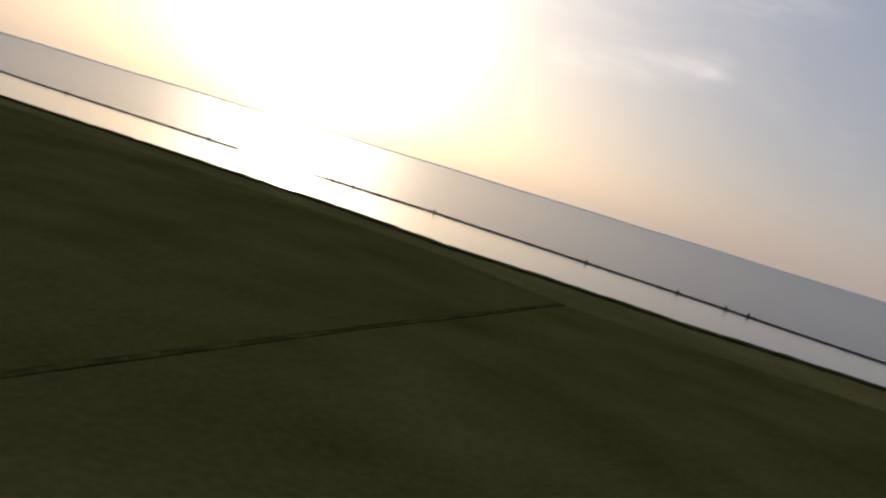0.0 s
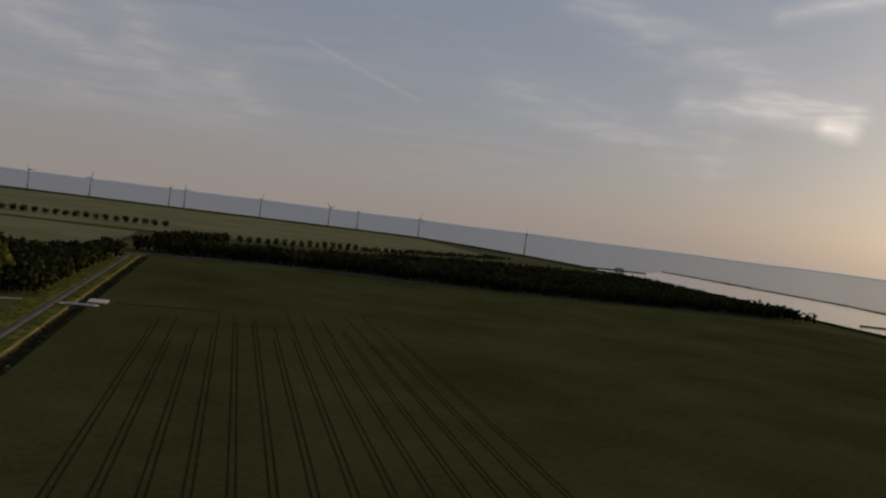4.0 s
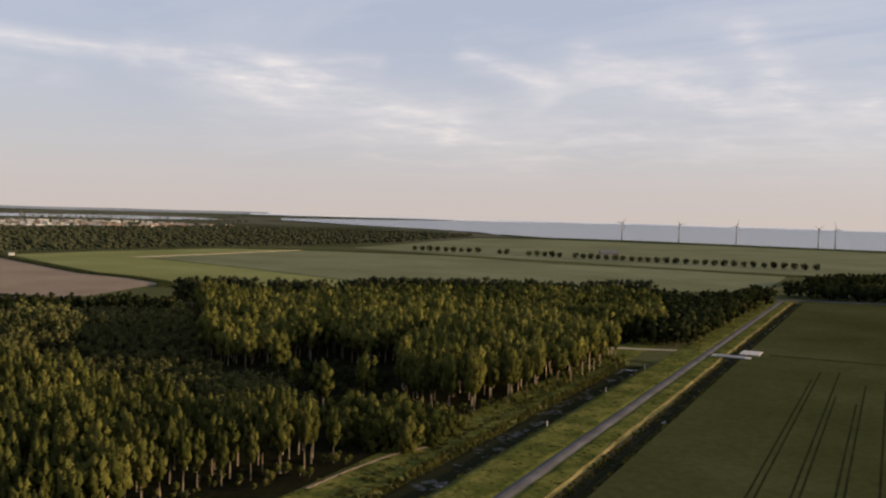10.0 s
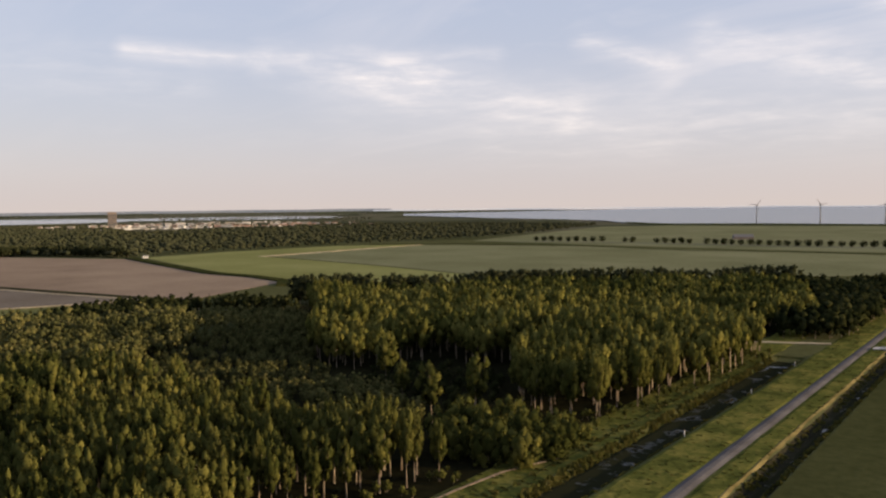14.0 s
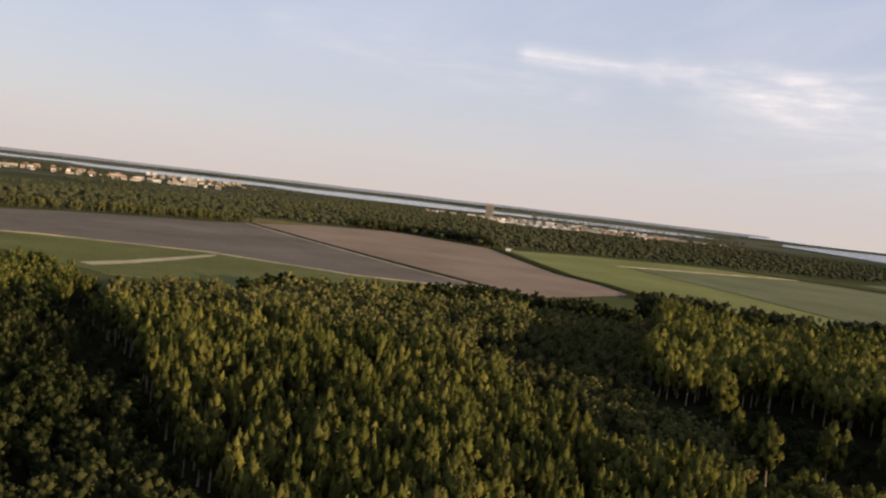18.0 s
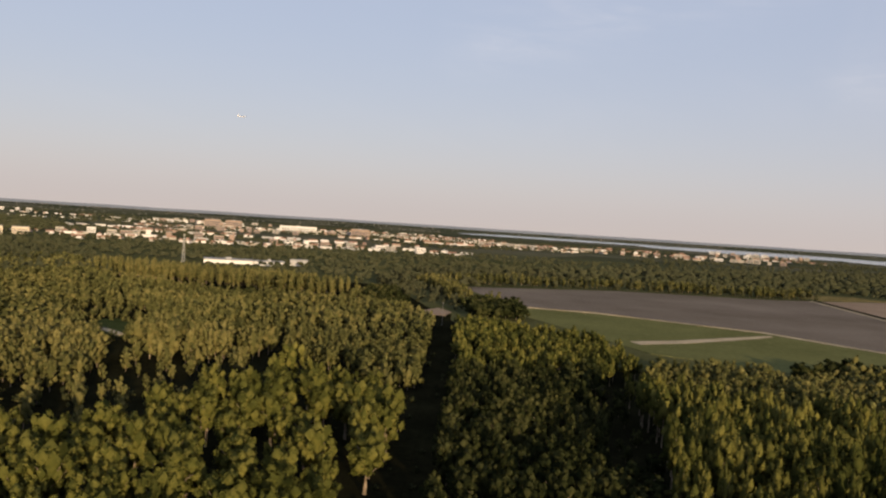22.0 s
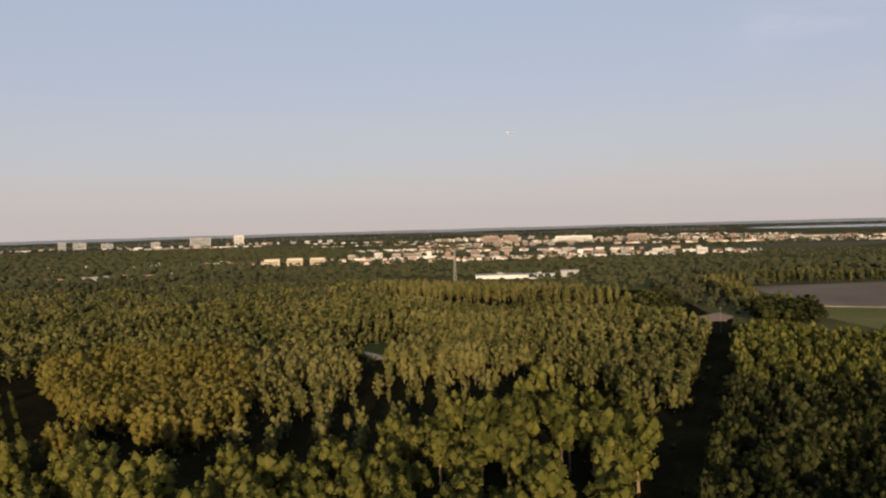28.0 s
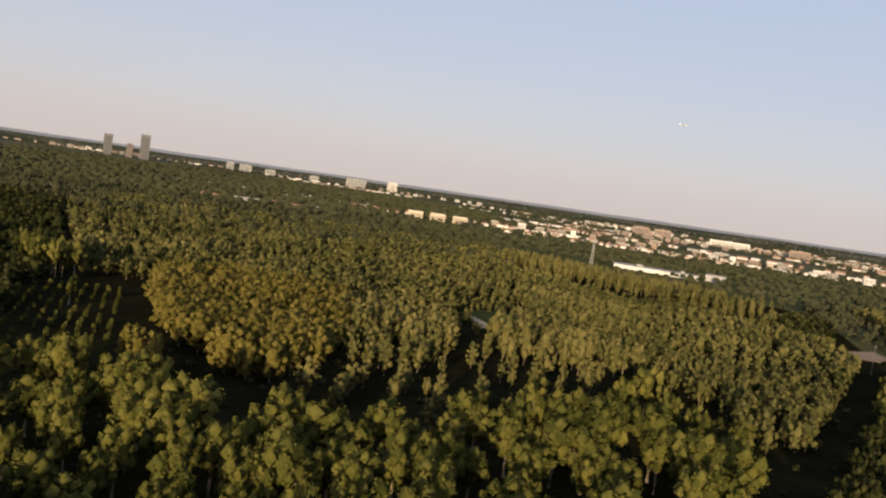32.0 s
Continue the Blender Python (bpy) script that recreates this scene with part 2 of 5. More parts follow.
M_MEADOW = ground_like("meadow_grass", (0.040, 0.046, 0.016), (0.062, 0.066, 0.024), (0.092, 0.092, 0.036), 0.006, 0.25)
M_VERGE = ground_like("verge_grass", (0.026, 0.034, 0.009), (0.070, 0.076, 0.019), (0.145, 0.128, 0.036), 0.09, 0.55)
M_BANK = ground_like("reedy_bank", (0.012, 0.016, 0.006), (0.026, 0.030, 0.010), (0.060, 0.056, 0.020), 0.08, 1.4)
M_CROP = ground_like("cereal_crop", (0.0282, 0.0308, 0.0115), (0.0407, 0.0440, 0.0172), (0.0554, 0.0572, 0.0242), 0.012, 0.35)
# Meadow green lifted pale: distance haze is put into the base colour.
M_CROP2 = ground_like("haze_pale_meadow", (0.0962, 0.1014, 0.0522), (0.1274, 0.1313, 0.0725), (0.1638, 0.1638, 0.0957), 0.006, 0.3)
M_BRIGHT = ground_like("fresh_green_crop", (0.1232, 0.1274, 0.0456), (0.1562, 0.1620, 0.0624), (0.1892, 0.1901, 0.0816), 0.008, 0.3)
M_STRIP = ground_like("green_strip", (0.0756, 0.0798, 0.0308), (0.1036, 0.1078, 0.0434), (0.1400, 0.1400, 0.0588), 0.01, 0.3)
M_SOIL = ground_like("ploughed_soil_dark", (0.0988, 0.0832, 0.0663), (0.1326, 0.1126, 0.0910), (0.1664, 0.1408, 0.1157), 0.01, 0.4, rows=(60, 2.4, 0.12))
M_SOIL2 = ground_like("ploughed_soil_light", (0.1590, 0.1187, 0.0874), (0.2072, 0.1568, 0.1150), (0.2464, 0.1904, 0.1403), 0.01, 0.4, rows=(60, 2.4, 0.08))
M_DRYGRASS = ground_like("dry_tawny_grass", (0.075, 0.062, 0.024), (0.125, 0.102, 0.042), (0.185, 0.152, 0.068), 0.09, 0.9)
M_SAND = ground_like("bare_sand", (0.20, 0.165, 0.11), (0.30, 0.25, 0.17), (0.38, 0.32, 0.23), 0.05, 0.5)
# Darker copy of grass: the clearing's shade is put into the colour.
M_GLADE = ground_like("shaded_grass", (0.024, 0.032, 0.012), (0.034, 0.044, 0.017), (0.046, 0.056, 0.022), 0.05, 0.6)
# Woodland shade is put into this near-black base colour.
M_SHADE_FLOOR = ground_like("forest_floor", (0.006, 0.006, 0.003), (0.01, 0.01, 0.005), (0.018, 0.017, 0.008), 0.04, 0.5)
M_ROAD = ground_like("old_asphalt", (0.068, 0.062, 0.06), (0.095, 0.088, 0.086), (0.13, 0.12, 0.116), 0.08, 1.2, bump=0.15, rough=0.85)
M_MUD = ground_like("dark_ditch_mud", (0.012, 0.012, 0.008), (0.022, 0.021, 0.013), (0.042, 0.038, 0.024), 0.1, 1.0)
M_CONCRETE = painted("weathered_concrete", (0.34, 0.32, 0.30), 0.85, 0.2, 0.4)
M_STONE = ground_like("basalt_dam", (0.03, 0.03, 0.028), (0.055, 0.052, 0.048), (0.09, 0.085, 0.078), 0.06, 0.7)
M_LAKE = watery("lake_water", (0.055, 0.058, 0.062), 0.22, 0.8, 0.25, 0.5)
M_SHELTER = watery("sheltered_water", (0.02, 0.03, 0.035), 0.10, 0.35, 0.5, 0.2)
canal = material("canal_water", 0.3, 0.0)
open_water = canal.span(canal.noise(canal.pos, 0.11, 4.0, 0.6), 0.57, 0.66)
canal.tree.links.new(canal.mix(open_water, (0.016, 0.017, 0.009, 1), (0.006, 0.007, 0.006, 1)), canal.bsdf.inputs["Base Color"])
canal.tree.links.new(canal.math("MULTIPLY", open_water, 0.45), canal.bsdf.inputs["Specular IOR Level"])
canal.tree.links.new(canal.span(open_water, 0.0, 1.0, 0.6, 0.12), canal.bsdf.inputs["Roughness"])
M_CANAL = canal.mat
M_POPLAR = leafy("poplar_leaves", (0.0083, 0.0114, 0.0037), (0.0374, 0.0435, 0.0119), (0.1126, 0.1064, 0.0284))
M_OAK = leafy("oak_leaves", (0.0039, 0.0060, 0.0029), (0.0179, 0.0222, 0.0083), (0.0514, 0.0531, 0.0204))
M_MIXED = leafy("mixed_leaves", (0.0183, 0.0225, 0.0091), (0.0649, 0.0666, 0.0236), (0.1381, 0.1237, 0.0459), 0.012)
M_BROAD = leafy("broad_poplar_leaves", (0.0124, 0.0158, 0.0047), (0.0506, 0.0556, 0.0140), (0.1349, 0.1258, 0.0329))
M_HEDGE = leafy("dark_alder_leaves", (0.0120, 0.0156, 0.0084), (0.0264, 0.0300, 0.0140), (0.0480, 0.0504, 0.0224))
M_WILLOW = leafy("willow_leaves", (0.0235, 0.0239, 0.0063), (0.0734, 0.0656, 0.0165), (0.1325, 0.1115, 0.0309))
# Distance haze is put into these two leaf colours, greyer and paler.
M_FAR = leafy("haze_grey_woods", (0.028, 0.033, 0.019), (0.041, 0.045, 0.025), (0.054, 0.056, 0.032), 0.008)
M_RIM = leafy("haze_pale_woods", (0.070, 0.074, 0.068), (0.090, 0.092, 0.084), (0.115, 0.112, 0.100), 0.004)
M_BARK = ground_like("pale_bark", (0.09, 0.07, 0.05), (0.18, 0.14, 0.10), (0.29, 0.235, 0.175), 0.4, 2.5)
M_WHITE = painted("white_cladding", (0.44, 0.435, 0.43), 0.5)
M_CREAM = painted("cream_render", (0.27, 0.25, 0.22), 0.8)
M_BRICK = painted("red_brick", (0.20, 0.15, 0.125), 0.9, 0.2)
M_GREYWALL = painted("grey_concrete_wall", (0.26, 0.265, 0.27), 0.85)
M_ROOFRED = painted("orange_roof_tiles", (0.20, 0.12, 0.09), 0.85, 0.2)
M_ROOFDARK = painted("dark_roof", (0.10, 0.10, 0.105), 0.8, 0.2)
M_ROOFPALE = painted("pale_flat_roof", (0.20, 0.20, 0.20), 0.7, 0.15)
M_BROWN = painted("brown_tower_brick", (0.15, 0.12, 0.105), 0.85, 0.15)
M_GLASS = painted("window_glass", (0.05, 0.06, 0.07), 0.1, 0.1, 0.2, 0.6)
M_MAST = painted("galvanised_steel", (0.24, 0.245, 0.25), 0.5, 0.15, 0.5, 0.4, 0.6)
# White turbines against the light: their backlit darkness is put into this grey.
M_TURBINE = painted("turbine_backlit_grey", (0.12, 0.122, 0.126), 0.55, 0.06)

# Distance haze is painted: the far shore band glows in pale grey.
haze = material("haze_glow_shore", 1.0, 0.0)
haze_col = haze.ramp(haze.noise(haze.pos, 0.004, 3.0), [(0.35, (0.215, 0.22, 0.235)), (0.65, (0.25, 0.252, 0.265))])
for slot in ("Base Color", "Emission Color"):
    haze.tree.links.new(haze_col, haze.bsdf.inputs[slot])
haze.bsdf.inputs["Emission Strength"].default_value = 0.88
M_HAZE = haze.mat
# Skyline haze put into a faint blue-grey glow over a near-black base.
haze = material("haze_glow_skyline", 1.0, 0.0)
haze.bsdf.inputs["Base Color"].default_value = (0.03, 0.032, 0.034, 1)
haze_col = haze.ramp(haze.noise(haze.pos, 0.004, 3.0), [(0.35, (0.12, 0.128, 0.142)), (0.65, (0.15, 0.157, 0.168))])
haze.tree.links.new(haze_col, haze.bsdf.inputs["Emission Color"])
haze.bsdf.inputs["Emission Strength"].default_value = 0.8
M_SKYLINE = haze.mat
# Wheel-track soil with its shade put into the dark base colour.
M_TRACK = ground_like("shaded_wheel_track", (0.012, 0.013, 0.006), (0.018, 0.019, 0.009), (0.026, 0.026, 0.013), 0.1, 1.0)

n = material("polder_land", 0.95, 0.0)
near_grass = n.ramp(n.math("ADD", n.math("MULTIPLY", n.noise(n.pos, 0.006, 5.0, 0.6), 0.6), n.math("MULTIPLY", n.noise(n.pos, 0.25, 5.0, 0.65), 0.4)),
                    [(0.36, (0.042, 0.047, 0.018)), (0.5, (0.060, 0.063, 0.028)), (0.64, (0.086, 0.086, 0.040))])
cells = n.add("ShaderNodeTexVoronoi", Vector=n.pos, Scale=0.0032)
plots = n.ramp(n.xyz(cells.outputs["Color"])[0], [(0.2, (0.045, 0.050, 0.030)), (0.5, (0.068, 0.072, 0.040)), (0.8, (0.105, 0.098, 0.066))])
plots = n.mix(n.math("MULTIPLY", n.noise(n.pos, 0.02, 4.0, 0.6), 0.7), plots, (0.036, 0.042, 0.027, 1))
outward = n.span(n.vmath("LENGTH", n.pos), 1500, 2300)
n.tree.links.new(n.mix(outward, near_grass, plots), n.bsdf.inputs["Base Color"])
M_POLDER = n.mat

# ---- shape helpers ----


def rise(x, y):
    """The land lifts very gently towards the horizon, from 2.5 km out."""
    r = np.hypot(x, y)
    return 34.0 * np.clip((r - 2500.0) / 2450.0, 0, 1.0) ** 2 - 0.012 * np.clip(r - 4950.0, 0, None)


def mesh_of(name, verts, faces, mat, smooth=False):
    me = bpy.data.meshes.new(name)
    me.from_pydata([tuple(v) for v in verts], [], faces)
    me.materials.append(mat)
    if smooth:
        me.shade_smooth()
    me.update()
    return me


def quick_mesh(name, verts, tris, mat, normals=None):
    """A large triangle mesh from arrays, shaded by the given vertex normals if there are any."""
    me = bpy.data.meshes.new(name)
    me.vertices.add(len(verts))
    me.vertices.foreach_set("co", np.asarray(verts, np.float32).ravel())
    me.loops.add(len(tris) * 3)
    me.loops.foreach_set("vertex_index", np.asarray(tris, np.int32).ravel())
    me.polygons.add(len(tris))
    me.polygons.foreach_set("loop_start", np.arange(0, len(tris) * 3, 3, dtype=np.int32))
    me.materials.append(mat)
    me.shade_smooth()
    me.update(calc_edges=True)
    if normals is not None:
        me.normals_split_custom_set_from_vertices(np.asarray(normals, np.float32))
    return me


def part(name, me, parent, label="", at=None):
    ob = new(name, me)
    ob.parent = parent
    if at is not None:
        ob.matrix_basis = at
    return tagged(ob, label)


def bm_mesh(name, bm, mat):
    me = bpy.data.meshes.new(name)
    bm.to_mesh(me)
    bm.free()
    me.materials.append(mat)
    return me


def box_bm(sx, sy, sz, bevel=0.0, z0=0.0):
    bm = bmesh.new()
    bmesh.ops.create_cube(bm, size=1.0)
    bmesh.ops.scale(bm, vec=(sx, sy, sz), verts=bm.verts)
    bmesh.ops.translate(bm, vec=(0, 0, sz / 2 + z0), verts=bm.verts)
    if bevel:
        bmesh.ops.bevel(bm, geom=bm.edges[:], offset=bevel, segments=1, affect="EDGES")
    return bm


def tube(path, radii, sides=8):
    """Verts and faces of a tapering tube along points."""
    vs, fs = [], []
    pts = [Vector(p) for p in path]
    for i, (p, r) in enumerate(zip(pts, radii)):
        d = (pts[min(i + 1, len(pts) - 1)] - pts[max(i - 1, 0)]).normalized()
        q = d.to_track_quat("Z", "Y")
        for k in range(sides):
            a = 2 * math.pi * k / sides
            vs.append(p + q @ Vector((math.cos(a) * r, math.sin(a) * r, 0)))
    for i in range(len(pts) - 1):
        for k in range(sides):
            a, b = i * sides + k, i * sides + (k + 1) % sides
            fs.append((a, b, b + sides, a + sides))
    fs.append(tuple(range(sides))[::-1])
    fs.append(tuple(range((len(pts) - 1) * sides, len(pts) * sides)))
    return vs, fs


def slab(name, pts, z0, z1, mat, label, category="field", edge=0.0):
    """A flat area with thickness, its sides going down to the ground."""
    n = len(pts)
    vs = [(x, y, z1) for x, y in pts] + [(x, y, z0) for x, y in pts]
    fs = [tuple(range(n))] + [(i, i + n, (i + 1) % n + n, (i + 1) % n) for i in range(n)]
    area = sum(pts[i][0] * pts[(i + 1) % n][1] - pts[(i + 1) % n][0] * pts[i][1] for i in range(n))
    if area < 0:
        fs = [f[::-1] for f in fs]
    return tagged(new(name, mesh_of(name, vs, fs, mat)), label, category, kind="structure")


def band(name, pts, width, z0, z1, mat, label, category="strip", crown=0.0, wobble=0.0):
    """A long strip along points, with thickness and a crowned top."""
    rnd = random.Random(len(pts) * 7 + int(abs(pts[0][0])))
    fine = []
    for (ax, ay), (bx, by) in zip(pts[:-1], pts[1:]):
        k = max(1, int(math.hypot(bx - ax, by - ay) / 18))
        fine += [(ax + (bx - ax) * i / k, ay + (by - ay) * i / k) for i in range(k)]
    fine.append(pts[-1])
    vs, fs = [], []
    for i, (x, y) in enumerate(fine):
        ax, ay = fine[max(i - 1, 0)]
        bx, by = fine[min(i + 1, len(fine) - 1)]
        l = math.hypot(bx - ax, by - ay) or 1
        nx, ny = -(by - ay) / l, (bx - ax) / l
        for s, z in ((-0.5, z0), (-0.46, z1), (0, z1 + crown), (0.46, z1), (0.5, z0)):
            o = s * width + (rnd.uniform(-wobble, wobble) if abs(s) > 0.2 else 0)
            h = float(rise(x, y))
            vs.append((x + nx * o, y + ny * o, z + h + (rnd.uniform(0, wobble * 0.2) if z > z0 else 0)))
    for i in range(len(fine) - 1):
        a = i * 5
        fs += [(a + k, a + 5 + k, a + 6 + k, a + 1 + k) for k in range(4)]
    fs += [(0, 1, 2, 3, 4), tuple(len(vs) - 1 - k for k in range(5))]
    return tagged(new(name, mesh_of(name, vs, fs, mat)), label, category, kind="structure")


# ---- ground: one sheet, with canal and ditch cut beside the road ----
SLOPE = 0.2265
ALONG = Vector((SLOPE, 1, 0)).normalized()
ACROSS = Vector((ALONG.y, -ALONG.x, 0))
ROAD0 = Vector((26, 449, 0))


def road_xy(u, s):
    """World x, y for u metres right of the road's middle and s metres along it, from the bridge."""
    p = ROAD0 + ALONG * s + ACROSS * u
    return p.x, p.y


us = sorted(set([round(v, 2) for v in np.arange(-34, 26.1, 1.0)]
                + [s * (26 + 14 * 1.17 ** k) for k in range(38) for s in (-1, 1) if 26 + 14 * 1.17 ** k < 5200] + [-5200, 5200]))
ss = sorted(set([round(float(v), 2) for v in np.arange(-520, 420, 12.0)] + [-12, -8, -4, 4, 8, 12]
                + [-540 - 25 * 1.2 ** k for k in range(31)] + [430 + 25 * 1.2 ** k for k in range(31)]))
ss = [v for v in ss if abs(v) < 6200]


def dug(u, s):
    """Depth of canal and ditch."""
    if -700 < s < 352:
        if 9.6 < u < 18 and not -5 < s < 5:
            return -1.5 * min(1, (u - 9.6) / 2.5, (18 - u) / 1.8)
    if -700 < s < -44 and -29 < u < -16:
        return -1.9 * min(1, (u + 29) / 1.6, (-16 - u) / 1.6)
    return 0.0


gv, gf = [], []
for s in ss:
    for u in us:
        x, y = road_xy(u, s)
        wave = 0.12 * noise.noise((x * 0.08, y * 0.08, 0)) if -34 < u < 26 and abs(s) < 520 else 0
        gv.append((x, y, float(rise(x, y)) + dug(u, s) + wave * (0 if abs(u) < 4 else 1)))
nu = len(us)
gf = [(j * nu + i, j * nu + i + 1, (j + 1) * nu + i + 1, (j + 1) * nu + i) for j in range(len(ss) - 1) for i in range(nu - 1)]
ground = tagged(new("ground", mesh_of("ground", gv, gf, M_POLDER, True)), "flat green polder land reaching the horizon", "ground", kind="structure")


def road_band(name, u0, u1, s0, s1, z, mat, label, category, step=10, wob=0.0, seed=1):
    """A strip laid along the road between two offsets, following the ground with uneven edges."""
    rnd = random.Random(seed)
    vs, fs = [], []
    k = max(2, int((s1 - s0) / step))
    m = max(2, int(abs(u1 - u0) / 1.5) + 1)
    for i in range(k + 1):
        s = s0 + (s1 - s0) * i / k
        a, b = u0 + rnd.uniform(-wob, wob), u1 + rnd.uniform(-wob, wob)
        for j in range(m + 1):
            u = a + (b - a) * j / m
            x, y = road_xy(u, s)
            vs.append((x, y, dug(u, s) + z - (0.25 if j in (0, m) else 0)))
    for i in range(k):
        fs += [(i * (m + 1) + j, i * (m + 1) + j + 1, (i + 1) * (m + 1) + j + 1, (i + 1) * (m + 1) + j) for j in range(m)]
    return tagged(new(name, mesh_of(name, vs, fs, mat)), label, category, kind="structure")


road = road_band("road", -2.0, 2.0, -560, 345, 0.24, M_ROAD, "narrow grey asphalt farm road", "road", 8, 0.12, 3)
road_band("verge", 2.0, 9.4, -560, 345, 0.20, M_VERGE, "yellow-green grass verge beside the road", "verge", 8, 0.3, 4)
road_band("verge", -15.6, -2.0, -560, 345, 0.20, M_VERGE, "rough sunlit grass verge between canal and road", "verge", 8, 0.3, 5)
road_band("canal_bank", -29.0, -15.8, -560, -40, 0.17, M_BANK, "reedy canal bank", "bank", 8, 0.4, 6)
road_band("meadow_strip", -46, -28.8, -560, 345, 0.16, M_VERGE, "grass strip between canal and forest edge", "verge", 8, 0.8, 7)
road_band("furrow", -35.4, -33.2, -420, -62, 0.22, M_BANK, "dark overgrown furrow in the grass strip", "furrow", 7, 0.5, 12)
road_band("verge_edge", 8.2, 9.8, -560, 345, 0.24, M_DRYGRASS, "tawny dry grass along the ditch edge", "verge", 6, 0.5, 14)
road_band("ditch_bank", 9.2, 18.1, -560, 350, 0.15, M_MUD, "dark muddy ditch beside the field", "ditch", 8, 0.3, 8)
road_band("canal_water", -27.3, -17.7, -560, -45, 0.72, M_CANAL, "narrow still canal water", "water", 12, 0.25, 9)
road_band("ditch_water", 13.6, 15.6, -560, -7, 0.30, M_CANAL, "narrow pale ditch water", "water", 9, 0.5, 10)
road_band("ditch_water", 13.7, 15.5, 7, 348, 0.30, M_CANAL, "narrow pale ditch water", "water", 9, 0.4, 11)

# ---- fields ----
rx = lambda y, u: ROAD0.x + SLOPE * (y - ROAD0.y) + u
crop_pts = [(rx(-180, 19), -180), (rx(120, 19), 120), (rx(785, 19), 785), (181, 800), (285, 782), (399, 731), (488, 701), (770, 660),
            (800, 560), (750, 380), (715, 222), (680, 79), (640, -20), (577, -104), (326, -5), (162, 57), (60, 92), (-20, 118)]
slab("crop_field", crop_pts, 0, 0.45, M_CROP, "large dark green cereal field with tractor lines", "field")
slab("crop_field", [(-90, -200), (-30, 112), (60, 88), (162, 53), (326, -9), (570, -108), (542, -282), (520, -420), (100, -420)], 0, 0.4, M_CROP,
     "dark green crop field towards the shore", "field")
soil_a = [(-706, 186), (-690, 245), (-614, 348), (-501, 410), (-449, 478), (-416, 494), (-708, 535), (-984, 583), (-960, 521), (-962, 345), (-892, 153)]
slab("ploughed_field", soil_a, 0, 0.09, M_SOIL, "bare dark grey-brown ploughed field", "field")
soil_b = [(-410, 508), (-426, 645), (-479, 678), (-556, 703), (-655, 762), (-815, 864), (-1030, 850), (-1040, 721), (-986, 595), (-708, 547)]
slab("ploughed_field", soil_b, 0, 0.08, M_SOIL2, "bare light brown ploughed field", "field")
slab("green_strip_field", [(-640, 178), (-704, 190), (-686, 247), (-610, 352), (-497, 415), (-430, 488), (-405, 455), (-425, 392), (-430, 290), (-480, 223)],
     0, 0.30, M_STRIP, "narrow green field beside the forest", "field")
slab("sand_track", [(-528, 225), (-545, 262), (-575, 310), (-600, 349), (-590, 346), (-560, 305), (-532, 262), (-515, 228)], 0, 0.36, M_SAND,
     "pale bare sandy patch in the green field", "track")
slab("dry_grass_field", [(-1000, 600), (-1046, 718), (-1100, 702), (-1092, 604)], 0, 0.2, M_DRYGRASS, "tawny dry grass between the woods", "field")
slab("bright_field", [(-432, 664), (-556, 724), (-655, 786), (-812, 892), (-786, 1040), (-712, 1225), (-604, 1286), (-668, 955), (-450, 850), (-205, 712), (-325, 670)],
     0, 0.30, M_BRIGHT, "fresh bright green crop field", "field")
slab("meadow", [(-200, 718), (-445, 856), (-655, 958), (-590, 1284), (-340, 1300), (17, 1185), (150, 1140), (95, 880)], 0, 0.22, M_CROP2, "wide dull green meadow", "field")
slab("meadow", [(-560, 1450), (-330, 1345), (20, 1225), (250, 1180), (500, 1230), (900, 1500), (1000, 2050), (860, 2150), (600, 2230), (180, 2380), (-360, 2430), (-520, 2300)],
     0, 0.2, M_CROP2, "green polder meadow below the dike, haze painted into its colour", "field")
band("sand_track", [(-668, 950), (-630, 1120), (-590, 1288)], 9, 0, 0.42, M_SAND, "pale sandy field track", "track", wobble=1.0)
band("field_ditch", [(-409, 501), (-560, 518), (-708, 541), (-985, 589)], 9, 0, 0.3, M_MUD, "dark ditch between ploughed fields", "ditch", wobble=0.8)
band("field_path", [(-409, 493), (-560, 510), (-708, 533), (-985, 581)], 5, 0, 0.25, M_SAND, "pale dry grass strip along the ditch", "path", wobble=0.6)
band("field_path", [(-412, 496), (-450, 480), (-503, 412), (-616, 350), (-692, 246), (-708, 188)], 6, 0, 0.42, M_SAND, "pale grassy field path", "path", wobble=1.0)
band("field_ditch", [(-404, 618), (-428, 655), (-479, 683), (-556, 708), (-655, 769), (-819, 873)], 13, 0, 1.2, M_BANK, "dark curving ditch bank", "ditch", wobble=1.0)
band("field_ditch", [(-680, 1276), (-560, 1330), (-341, 1310), (-149, 1215), (17, 1196), (135, 1150), (250, 1160)], 9, 0, 0.5, M_BANK, "dark straight polder ditch", "ditch", wobble=1.0)
band("field_path", [(162, 55), (326, -7), (577, -106)], 3, 0, 0.47, M_BANK, "dark track between crop fields", "path", wobble=0.5)
band("polder_road", [(-440, 1436), (-210, 1404), (-27, 1348), (230, 1300)], 7, 0, 0.35, M_ROAD, "grey polder road under a tree row", "road", wobble=0.4)
# tractor lines in the cereal, their shaded soil painted as dark strips
lines = random.Random(12)
for k in range(14):
    x0 = 17 + k * 10.5
    for off in (-1.0, 1.0):
        far = lines.uniform(0.9, 1.5)
        band("tractor_line", [(x0 - 26 + off, 60 + k * 1.5), (x0 + off, 170 + k * 1.5), (x0 + 45 * far + off, 170 + 192 * far + k * 2.0)], 0.7, 0.3, 0.48, M_TRACK, "wheel track in the cereal, soil shade painted dark", "track")

